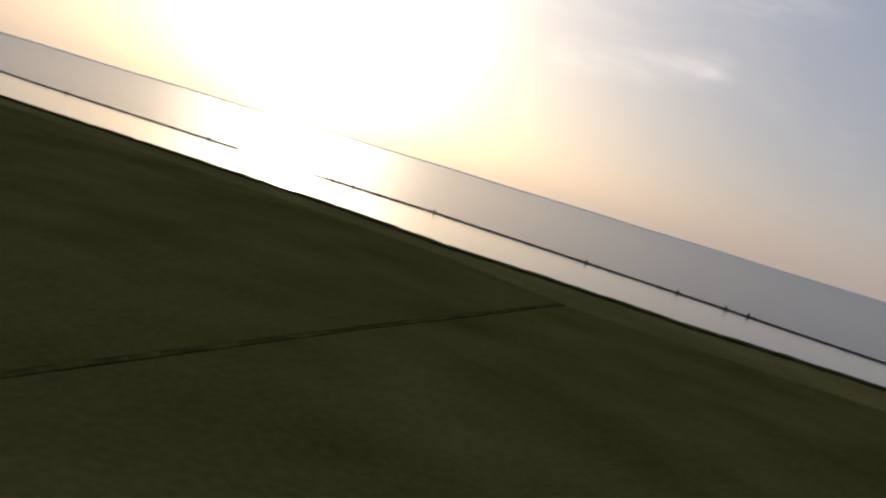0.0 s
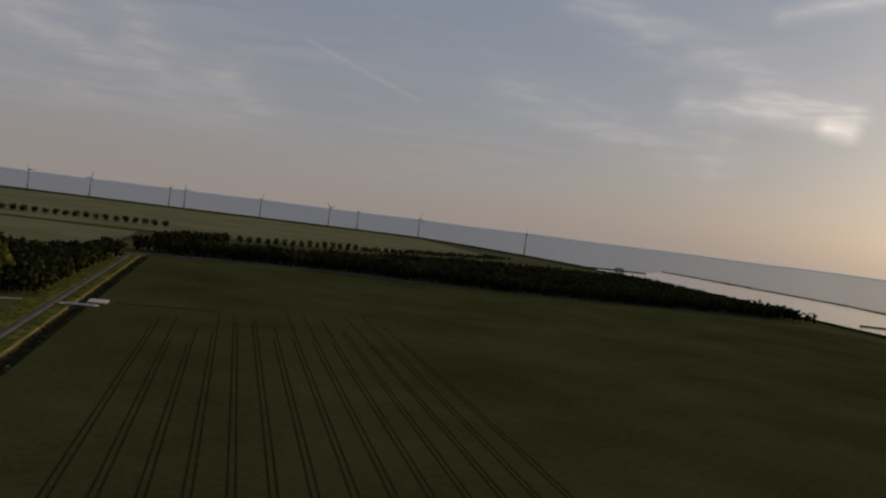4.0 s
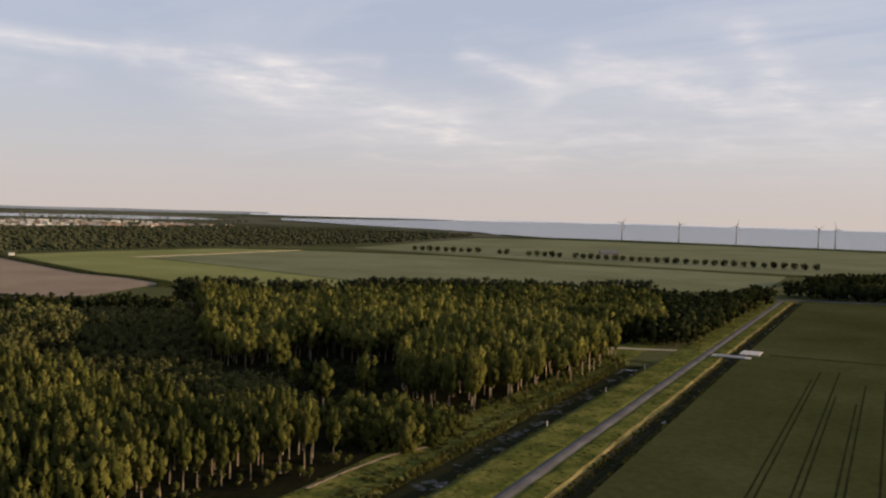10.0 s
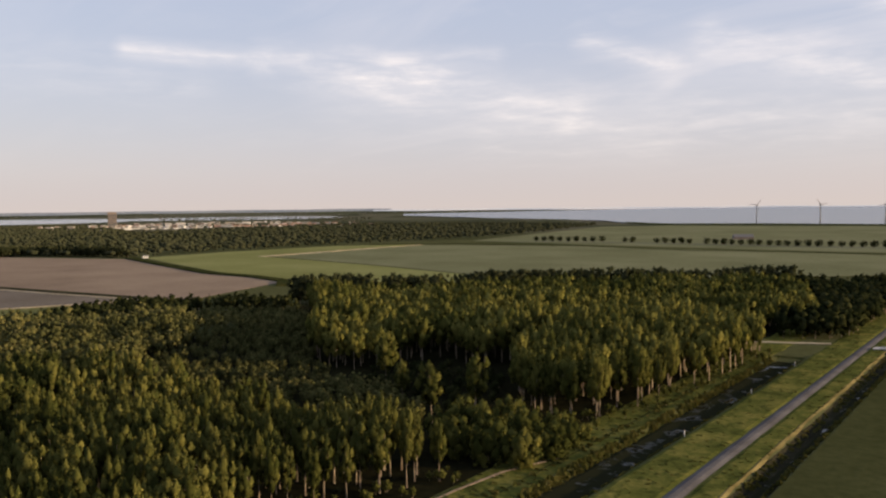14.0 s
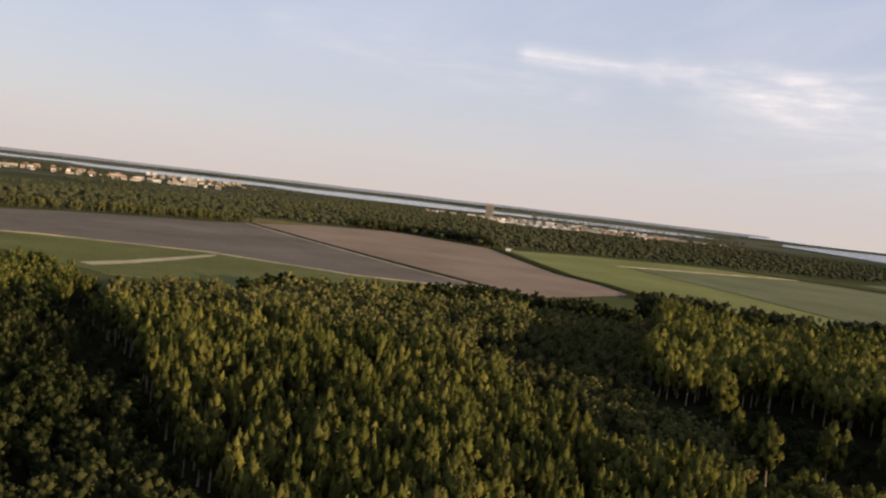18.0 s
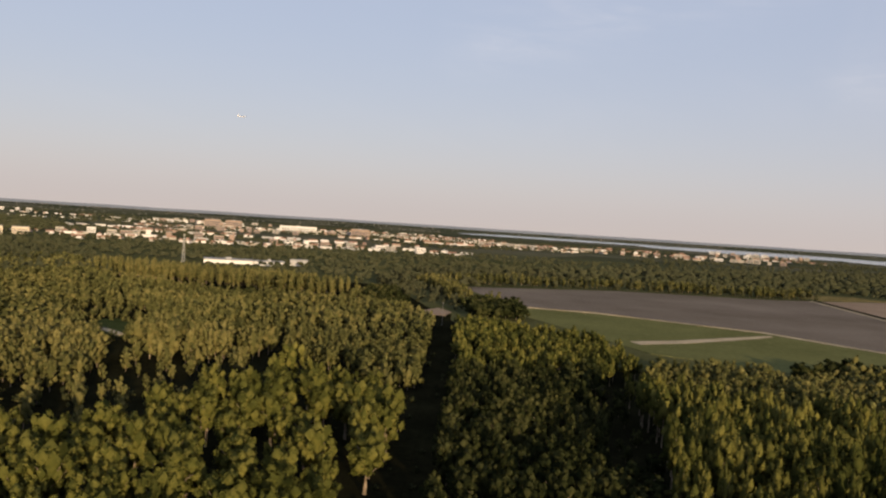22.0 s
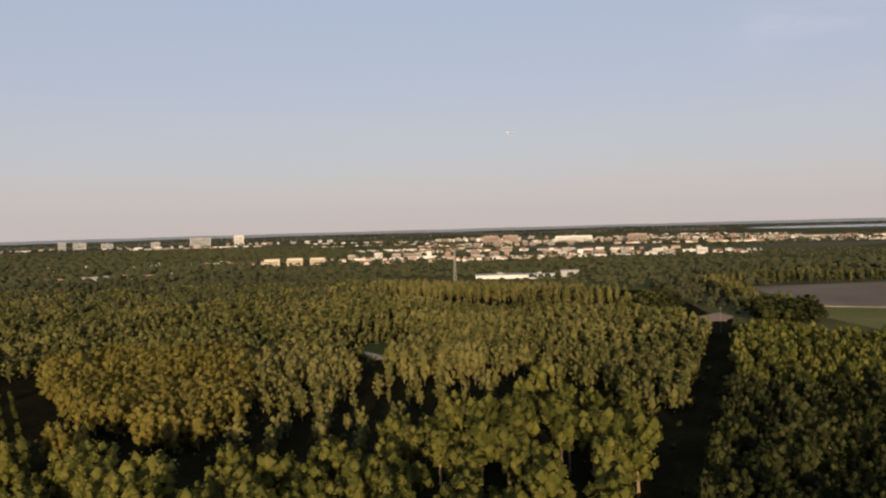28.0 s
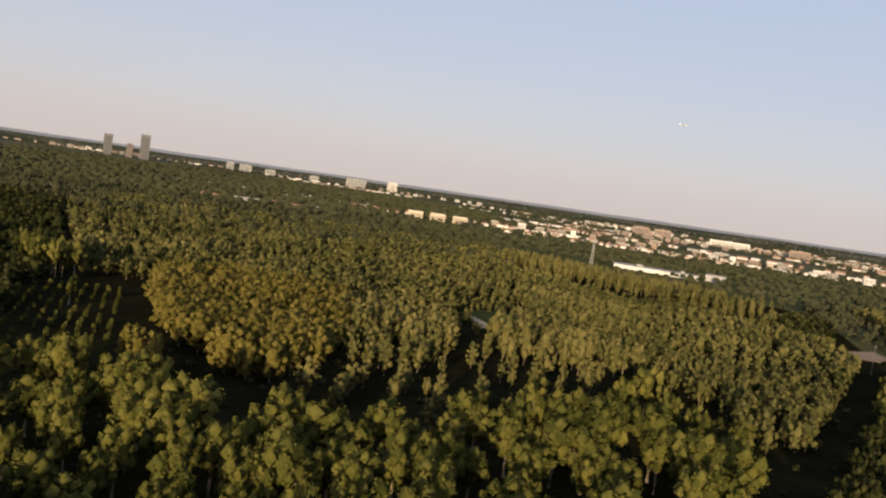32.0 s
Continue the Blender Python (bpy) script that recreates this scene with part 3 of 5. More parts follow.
# ---- lake, dike, breakwater ----
SHORE = [(-135, 800), (-118.5, 762), (-108, 716), (-91, 722), (-84, 771), (-74.5, 830), (-66, 905), (-59.5, 984), (-51.8, 1160), (-46, 1360), (-41.4, 1573),
         (-37.9, 1771), (-33.3, 1990), (-25.8, 2360), (-21.5, 2360), (-14.9, 2365), (-9, 2370), (-4.2, 2420), (3, 2500), (8.5, 2516), (11.2, 2752),
         (12.5, 3050), (16, 3300), (20, 3520), (26.3, 4060)]
FAR = [(-135, 4835), (-60, 4835), (-20, 4835), (5, 4820), (11, 4700), (20, 4450), (26.3, 4300)]
saz, sr = zip(*SHORE)
faz, fr = zip(*FAR)
wv, wf = [], []
rings = 26
azs = np.arange(-135, 26.31, 0.9)
for a in azs:
    r0 = float(np.interp(a, saz, sr)) + 2.5 * math.sin(a * 3.1) + 4 * math.sin(a * 1.3)
    r1 = float(np.interp(a, faz, fr)) + 8 * math.sin(a * 1.9)
    for k in range(rings + 1):
        r = r0 + (r1 - r0) * k / rings
        x, y = -math.sin(radians(a)) * r, math.cos(radians(a)) * r
        wv.append((x, y, 0.4 + float(rise(x, y))))
n1 = rings + 1
wf = [(i * n1 + k, i * n1 + k + 1, (i + 1) * n1 + k + 1, (i + 1) * n1 + k) for i in range(len(azs) - 1) for k in range(rings)]
wf = [f[::-1] for f in wf]
tagged(new("lake_water", mesh_of("lake_water", wv, wf, M_LAKE, True)), "broad calm lake glittering under the low sun", "lake", kind="structure")

# the lake's bed lies below the water
for v in ground.data.vertices:
    a, r = math.degrees(math.atan2(-v.co.x, v.co.y)), math.hypot(v.co.x, v.co.y)
    if -133 < a < 25 and float(np.interp(a, saz, sr)) + 220 < r < 5600:
        v.co.z -= 6.0


def polar(a, r):
    return -math.sin(radians(a)) * r, math.cos(radians(a)) * r


band("dike", [polar(a, float(np.interp(a, saz, sr)) - 6) for a in np.arange(-38, 12, 1.0)], 26, 0, 3.2, M_MEADOW, "long low grassy dike along the lake", "dike", crown=1.2)
band("shore_bank", [polar(a, float(np.interp(a, saz, sr)) - 4 + 2 * math.sin(a * 2.3)) for a in np.arange(-130, -37, 0.8)], 20, 0, 1.2, M_BANK, "dark reedy lake shore", "shore", crown=0.5, wobble=1.5)
band("breakwater", [(1505, 1640), (1400, 1030), (1250, 655), (1170, 316)], 7, 0, 1.5, M_STONE, "long thin stone breakwater in the lake", "breakwater", crown=0.6, wobble=0.8)
band("breakwater", [(1120, 200), (1100, 30), (1045, -140), (980, -330), (900, -500), (760, -760)], 7, 0, 1.5, M_STONE, "long thin stone breakwater in the lake", "breakwater", crown=0.6, wobble=0.8)
band("breakwater", [(1270, 1434), (1136, 1458)], 6, 0, 1.6, M_STONE, "short stone dam at the harbour mouth", "breakwater", crown=0.6, wobble=0.8)
band("jetty", [(960, 662), (1069, 634)], 5, 0, 1.6, M_STONE, "short stone jetty at the shore", "jetty", crown=0.4, wobble=0.6)
vs = []
OUTER = [(37.9, 1845), (41.4, 1915), (42.5, 2220), (47, 1985), (53.6, 1725), (61.8, 1410), (74.9, 1205), (80, 1140), (89, 1092), (97.5, 1052), (108.4, 1030), (119, 1025), (135, 1070)]
shelter_az = np.arange(-134, -37.5, 0.75)
for a in shelter_az:
    r0 = float(np.interp(a, saz, sr)) + 1.5
    r1 = float(np.interp(-a, *zip(*OUTER))) - 5
    for k in range(7):
        vs.append((*polar(a, r0 + (max(r1, r0 + 2) - r0) * k / 6), 0.5))
fs = [((i + 1) * 7 + k, (i + 1) * 7 + k + 1, i * 7 + k + 1, i * 7 + k) for i in range(len(shelter_az) - 1) for k in range(6)]
tagged(new("sheltered_water", mesh_of("sheltered_water", vs, fs, M_SHELTER, True)), "bright calm water inside the breakwater", "lake", kind="structure")
vs = []
for a in np.arange(-37, 12, 1.0):
    r0 = float(np.interp(a, saz, sr))
    vs += [(*polar(a, r0 + 2), 0.55 + float(rise(r0, 0))), (*polar(a, r0 + 75 + 15 * math.sin(a)), 0.55 + float(rise(r0 + 80, 0)))]
fs = [(2 * i + 2, 2 * i + 3, 2 * i + 1, 2 * i) for i in range(len(vs) // 2 - 1)]
tagged(new("calm_water", mesh_of("calm_water", vs, fs, M_SHELTER, True)), "bright calm water along the dike", "lake", kind="structure")
# river arms beyond the town
for a0, a1, r0, r1 in ((30, 45, 3700, 4150), (43, 60, 3560, 4230), (57, 72, 3750, 4260), (70, 84, 4000, 4300)):
    vs, fs = [], []
    steps = 18
    for i in range(steps + 1):
        a = a0 + (a1 - a0) * i / steps
        t = math.sin(math.pi * i / steps) ** 0.4
        mid, half = (r0 + r1) / 2, (r1 - r0) / 2 * t + 4
        for r in (mid - half, mid + half):
            x, y = polar(a, r)
            vs.append((x, y, 0.6 + float(rise(x, y))))
    fs = [(2 * i, 2 * i + 2, 2 * i + 3, 2 * i + 1) for i in range(steps)]
    tagged(new("river_water", mesh_of("river_water", vs, fs, M_SHELTER)), "narrow bright river arm beyond the town", "river", kind="structure")

# ---- trees ----
ICO_V = np.array([Vector(v).normalized() for v in [(0, 0, -1), (0.72, -0.53, -0.45), (-0.28, -0.85, -0.45), (-0.89, 0, -0.45), (-0.28, 0.85, -0.45),
                  (0.72, 0.53, -0.45), (0.28, -0.85, 0.45), (-0.72, -0.53, 0.45), (-0.72, 0.53, 0.45), (0.28, 0.85, 0.45), (0.89, 0, 0.45), (0, 0, 1)]])
ICO_F = np.array([(0, 1, 2), (1, 0, 5), (0, 2, 3), (0, 3, 4), (0, 4, 5), (1, 5, 10), (2, 1, 6), (3, 2, 7), (4, 3, 8), (5, 4, 9),
                  (1, 10, 6), (2, 6, 7), (3, 7, 8), (4, 8, 9), (5, 9, 10), (6, 10, 11), (7, 6, 11), (8, 7, 11), (9, 8, 11), (10, 9, 11)])

OCTA = np.array([(0, 2, 1), (0, 3, 2), (0, 4, 3), (0, 1, 4), (5, 1, 2), (5, 2, 3), (5, 3, 4), (5, 4, 1)])

# crown base, half-way bulge, radius, lobe radius, lobe half-height, shoulder of a lobe, bluntness of the crown (all for a tree one unit high)
CROWN = {"poplar": (0.37, 0.50, 0.128, 0.034, 0.060, -0.05, 0.50), "broad": (0.37, 0.56, 0.185, 0.046, 0.070, 0.05, 0.40), "oak": (0.16, 0.52, 0.260, 0.066, 0.060, 0.2, 0.42),
         "ovoid": (0.20, 0.48, 0.125, 0.034, 0.052, 0.1, 0.50), "bush": (0.03, 0.50, 0.440, 0.10, 0.11, 0.2, 0.42), "willow": (0.16, 0.52, 0.270, 0.062, 0.062, 0.2, 0.40)}


def crown_arrays(kind, lobes, leaves, leaf, seed):
    """A crown for a tree one unit high: a shaded inner mass set all over with upright leafy lobes."""
    r = np.random.RandomState(seed)
    z0, bulge, R, lr, lh, shoulder, blunt = CROWN[kind]
    if lobes < 4:
        lr, lh = lr * 0.5, lh * 0.5
    lr, lh = lr * (60 / max(lobes, 9)) ** 0.35, lh * (60 / max(lobes, 9)) ** 0.35
    z1 = 1.0 - lh * 0.8
    body = 0.84 if leaves > 4 else 0.95

    def radius(u):
        k = (u - bulge) / (bulge if u < bulge else 1.02 - bulge)
        return R * max(0.02, 1 - k * k) ** blunt
    mid, half = (z0 + z1) / 2, (z1 - z0) / 2
    core = []
    for v in ICO_V:
        u = (v[2] + 1) / 2
        rr = radius(u) * (0.5 if lobes > 3 else 1.0) * r.uniform(0.85, 1.15) / max(0.5, math.hypot(v[0], v[1])) if abs(v[2]) < 0.9 else 0
        core.append((v[0] * rr, v[1] * rr, mid + v[2] * half * 0.72))
    vs, ts, n = [np.array(core) * (1 + r.uniform(-0.08, 0.08, (12, 1)))], [ICO_F], 12
    heart = np.array([0, 0, z0 + (z1 - z0) * 0.42])
    ns = [ICO_V * 1.0]

    def swell(pts, own):
        """Normals between a leaf's own and those of the whole crown."""
        away = (pts - heart) / np.array([R, R, half * 1.1])
        away /= np.linalg.norm(away, axis=1)[:, None] + 1e-9
        mixed = away * 0.55 + own * 0.45
        return mixed / (np.linalg.norm(mixed, axis=1)[:, None] + 1e-9)
    lean = r.uniform(-0.06, 0.06, 2)
    for c in range(lobes):
        u = 1 - ((c + r.uniform(0.1, 0.9)) / lobes) ** 0.85
        a = c * 2.39996 + r.uniform(-0.35, 0.35)
        out = radius(u) * (r.uniform(0.78, 1.1) if c % 4 else r.uniform(0.35, 0.7))
        z = z0 + u * (z1 - z0)
        p = np.array([math.cos(a) * out + lean[0] * u, math.sin(a) * out + lean[1] * u, z])
        g = r.uniform(0.7, 1.35)
        a1 = r.uniform(0, 6.28)
        ring = [(math.cos(a1 + k * 1.571) * lr * body * g * r.uniform(0.7, 1.2), math.sin(a1 + k * 1.571) * lr * body * g * r.uniform(0.7, 1.2), lh * g * (shoulder + r.uniform(-0.25, 0.1))) for k in range(4)]
        tip = (math.cos(a) * lr * 0.3, math.sin(a) * lr * 0.3, lh * g * r.uniform(0.8, 1.1))
        knob = np.array([(0, 0, -lh * g)] + ring + [tip])
        vs.append(knob + p)
        ns.append(swell(knob + p, knob / (np.linalg.norm(knob, axis=1)[:, None] + 1e-9)))
        ts.append(OCTA + n)
        n += 6
        if leaves:
            q = r.uniform(0, 6.28, leaves)
            w = r.uniform(-0.7, 1.0, leaves)
            d = np.stack([np.cos(q), np.sin(q), r.uniform(-0.2, 0.9, leaves)], 1)
            d /= np.linalg.norm(d, axis=1)[:, None]
            girth = lr * g * (1.0 - (0.55 if shoulder > 0 else 0.78) * np.maximum(w, 0) + 0.5 * np.minimum(w, 0))
            c0 = p + np.stack([np.cos(q) * girth, np.sin(q) * girth, w * lh * g * 0.95], 1)
            e1 = np.cross(d, r.normal(size=(leaves, 3)))
            e1 /= np.linalg.norm(e1, axis=1)[:, None] + 1e-9
            e2 = np.cross(d, e1) + d * r.uniform(-0.5, 0.9, (leaves, 1))
            L = leaf * r.uniform(0.6, 1.4, (leaves, 1))
            vs.append(np.stack([c0 - e1 * L, c0 - e2 * L * 0.7, c0 + e1 * L, c0 + e2 * L * 1.1], 1).reshape(-1, 3))
            ns.append(np.repeat(swell(c0, d), 4, axis=0))
            b = n + 4 * np.arange(leaves)[:, None]
            ts += [b + [0, 1, 2], b + [0, 2, 3]]
            n += 4 * leaves
    return np.concatenate(vs), np.concatenate(ts), np.concatenate(ns)


def trunk_arrays(kind, seed, limbs=5, sides=6):
    r = random.Random(seed)
    top = {"poplar": 0.80, "broad": 0.72, "oak": 0.62, "bush": 0.4, "willow": 0.6}[kind]
    thick = {"poplar": 0.013, "broad": 0.016, "oak": 0.018, "bush": 0.02, "willow": 0.018}[kind]
    vs, fs = tube([(0, 0, -0.01), (0.004, 0.003, 0.15), (r.uniform(-0.01, 0.01), r.uniform(-0.01, 0.01), 0.45), (0, 0, top)],
                  [thick * 1.35, thick, thick * 0.75, thick * 0.2], sides)
    for k in range(limbs):
        a, z = k * 2.4 + r.random(), 0.32 + 0.35 * k / max(1, limbs) * (top / 0.8)
        o = {"poplar": 0.08, "broad": 0.14, "oak": 0.16, "bush": 0.24, "willow": 0.15}[kind]
        v2, f2 = tube([(0, 0, z), (math.cos(a) * o * 0.5, math.sin(a) * o * 0.5, z + 0.08), (math.cos(a) * o, math.sin(a) * o, z + 0.19)],
                      [thick * 0.45, thick * 0.32, thick * 0.1], 4)
        fs += [tuple(i + len(vs) for i in f) for f in f2]
        vs += v2
    return vs, fs


LEAF_MAT = {"willow": M_WILLOW, "mixed": M_MIXED, "tall": M_MIXED, "alder": M_HEDGE, "poplar": M_POPLAR, "broad": M_BROAD, "oak": M_OAK, "bush": M_POPLAR}
NEAR = {}
for kind, clumps, leaves, leaf in (("poplar", 20, 26, 0.0125), ("broad", 26, 32, 0.0130), ("oak", 25, 20, 0.0180), ("bush", 22, 26, 0.030)):
    NEAR[kind] = []
    for k in range(5):
        cv, ct, cn = crown_arrays(kind, clumps, leaves, leaf, 50 + k * 7 + clumps)
        tv, tf = trunk_arrays(kind, k + clumps)
        NEAR[kind].append((quick_mesh("crown", cv, ct, LEAF_MAT[kind], cn), mesh_of("trunk", tv, tf, M_BARK)))
MID = {k: [crown_arrays(k, c, l, f, 200 + 11 * i) for i in range(6)] for k, c, l, f in (("poplar", 14, 8, 0.018), ("broad", 16, 10, 0.020), ("oak", 17, 6, 0.028), ("bush", 14, 6, 0.05), ("willow", 34, 12, 0.022), ("ovoid", 16, 9, 0.020))}
LOW = {k: [crown_arrays(k, c, l, f, 400 + 13 * i) for i in range(6)] for k, c, l, f in (("poplar", 9, 1, 0.04), ("broad", 10, 1, 0.05), ("oak", 8, 1, 0.07), ("bush", 8, 1, 0.10), ("willow", 12, 1, 0.05), ("ovoid", 14, 1, 0.05))}
TINY = {k: [crown_arrays(k, 1, 0, 0.12, 600 + 13 * i) for i in range(8)] for k in ("oak", "bush")}
for k, kind in (("small_oak", "oak"), ("small_bush", "bush")):
    NEAR[k] = [(quick_mesh("crown", *crown_arrays(kind, 22, 3, 0.045, 800 + i)[:2], LEAF_MAT[kind]), mesh_of("trunk", *trunk_arrays(kind, i, 3, 5), M_BARK)) for i in range(4)]

MID["mixed"], LOW["mixed"] = MID["oak"], LOW["oak"]
MID["alder"], LOW["alder"] = MID["oak"], LOW["oak"]
MID["tall"], LOW["tall"] = MID["ovoid"], LOW["ovoid"]
TREE_NAME = {"small_oak": ("tree", "small round field tree", "field trees"), "small_bush": ("shrub", "small wind-blown shrub", "shrubs"),
             "poplar": ("poplar_tree", "tall slender poplar with upright sunlit tufts", "poplars in the plantation"),
             "broad": ("broad_poplar_tree", "tall broad poplar with billowing yellow-green crown", "broad poplars by the forest ride"),
             "oak": ("oak_tree", "rounded dark green broadleaf forest tree", "broadleaf trees in the forest block"),
             "bush": ("willow_bush", "wide round willow bush at the forest edge", "willow bushes")}


def plant(kind, x, y, height, wide, rnd, z=0.0, label="", group=""):
    """One tree of its own, with trunk and crown."""
    name, text, many = TREE_NAME[kind]
    crown, trunk = rnd.choice(NEAR[kind])
    root = tagged(new(name), label or text, "bush" if "bush" in kind else "tree", group or many)
    root.matrix_basis = Matrix.Translation((x, y, z)) @ Matrix.Rotation(rnd.uniform(0, 6.28), 4, "Z") @ Matrix.Diagonal((height * wide, height * wide, height, 1))
    part("trunk", trunk, root)
    part("crown", crown, root)
    return root


def inside(px, py, poly):
    px, py = np.asarray(px), np.asarray(py)
    hit = np.zeros(px.shape, bool)
    for (ax, ay), (bx, by) in zip(poly, poly[1:] + poly[:1]):
        cross = ((ay > py) != (by > py)) & (px < (bx - ax) * (py - ay) / ((by - ay) or 1e-9) + ax)
        hit ^= cross
    return hit


def scatter(poly, gap, seed, angle=0.0, jitter=0.32):
    """Planted rows inside an outline: x, y arrays."""
    r = np.random.RandomState(seed)
    p = np.array(poly)
    c, s = math.cos(angle), math.sin(angle)
    q = p @ np.array([[c, -s], [s, c]])
    gx, gy = np.meshgrid(np.arange(q[:, 0].min(), q[:, 0].max(), gap), np.arange(q[:, 1].min(), q[:, 1].max(), gap))
    g = np.stack([gx.ravel(), gy.ravel()], 1) + r.uniform(-jitter, jitter, (gx.size, 2)) * gap
    g = g @ np.array([[c, s], [-s, c]])
    g = g[r.uniform(size=len(g)) > 0.10]
    return g[inside(g[:, 0], g[:, 1], poly)]


def joined(name, kind, pts, heights, wides, mat, label, source, seed, zs=None, trunks=True):
    """Many trees as one mass of real crowns."""
    r = np.random.RandomState(seed)
    vs, ts, n = [], [], 0
    slots, ns = [], []
    for i, (x, y) in enumerate(pts):
        v, t, nv = source[kind][r.randint(len(source[kind]))]
        a = r.uniform(0, 6.28)
        c, s = math.cos(a), math.sin(a)
        h, wd = heights[i], heights[i] * wides[i]
        z = zs[i] if zs is not None else 0.0
        q = np.stack([x + (v[:, 0] * c - v[:, 1] * s) * wd, y + (v[:, 0] * s + v[:, 1] * c) * wd, z + v[:, 2] * h], 1)
        vs.append(q)
        ns.append(np.stack([nv[:, 0] * c - nv[:, 1] * s, nv[:, 0] * s + nv[:, 1] * c, nv[:, 2]], 1))
        ts.append(t + n)
        slots.append(np.zeros(len(t), np.int32))
        n += len(v)
        if trunks:
            w2 = h * 0.014
            q = np.array([(x + dx * w2, y + dy * w2, z + zz * h) for zz, k in ((0, 1), (0.7, 0.5)) for dx, dy in ((k, 0), (-k * 0.5, k * 0.87), (-k * 0.5, -k * 0.87))])
            vs.append(q)
            ns.append(np.array([(dx, dy, 0.0) for _ in range(2) for dx, dy in ((1, 0), (-0.5, 0.87), (-0.5, -0.87))]))
            ts.append(np.array([(0, 1, 4), (0, 4, 3), (1, 2, 5), (1, 5, 4), (2, 0, 3), (2, 3, 5)]) + n)
            slots.append(np.ones(6, np.int32))
            n += 6
    me = quick_mesh(name, np.concatenate(vs), np.concatenate(ts), mat, np.concatenate(ns))
    me.materials.append(M_BARK)
    me.polygons.foreach_set("material_index", np.concatenate(slots))
    ob = new(name, me)
    return tagged(ob, label, "woods", kind="stuff")


EYE_MID = np.array([-30.0, 40.0])

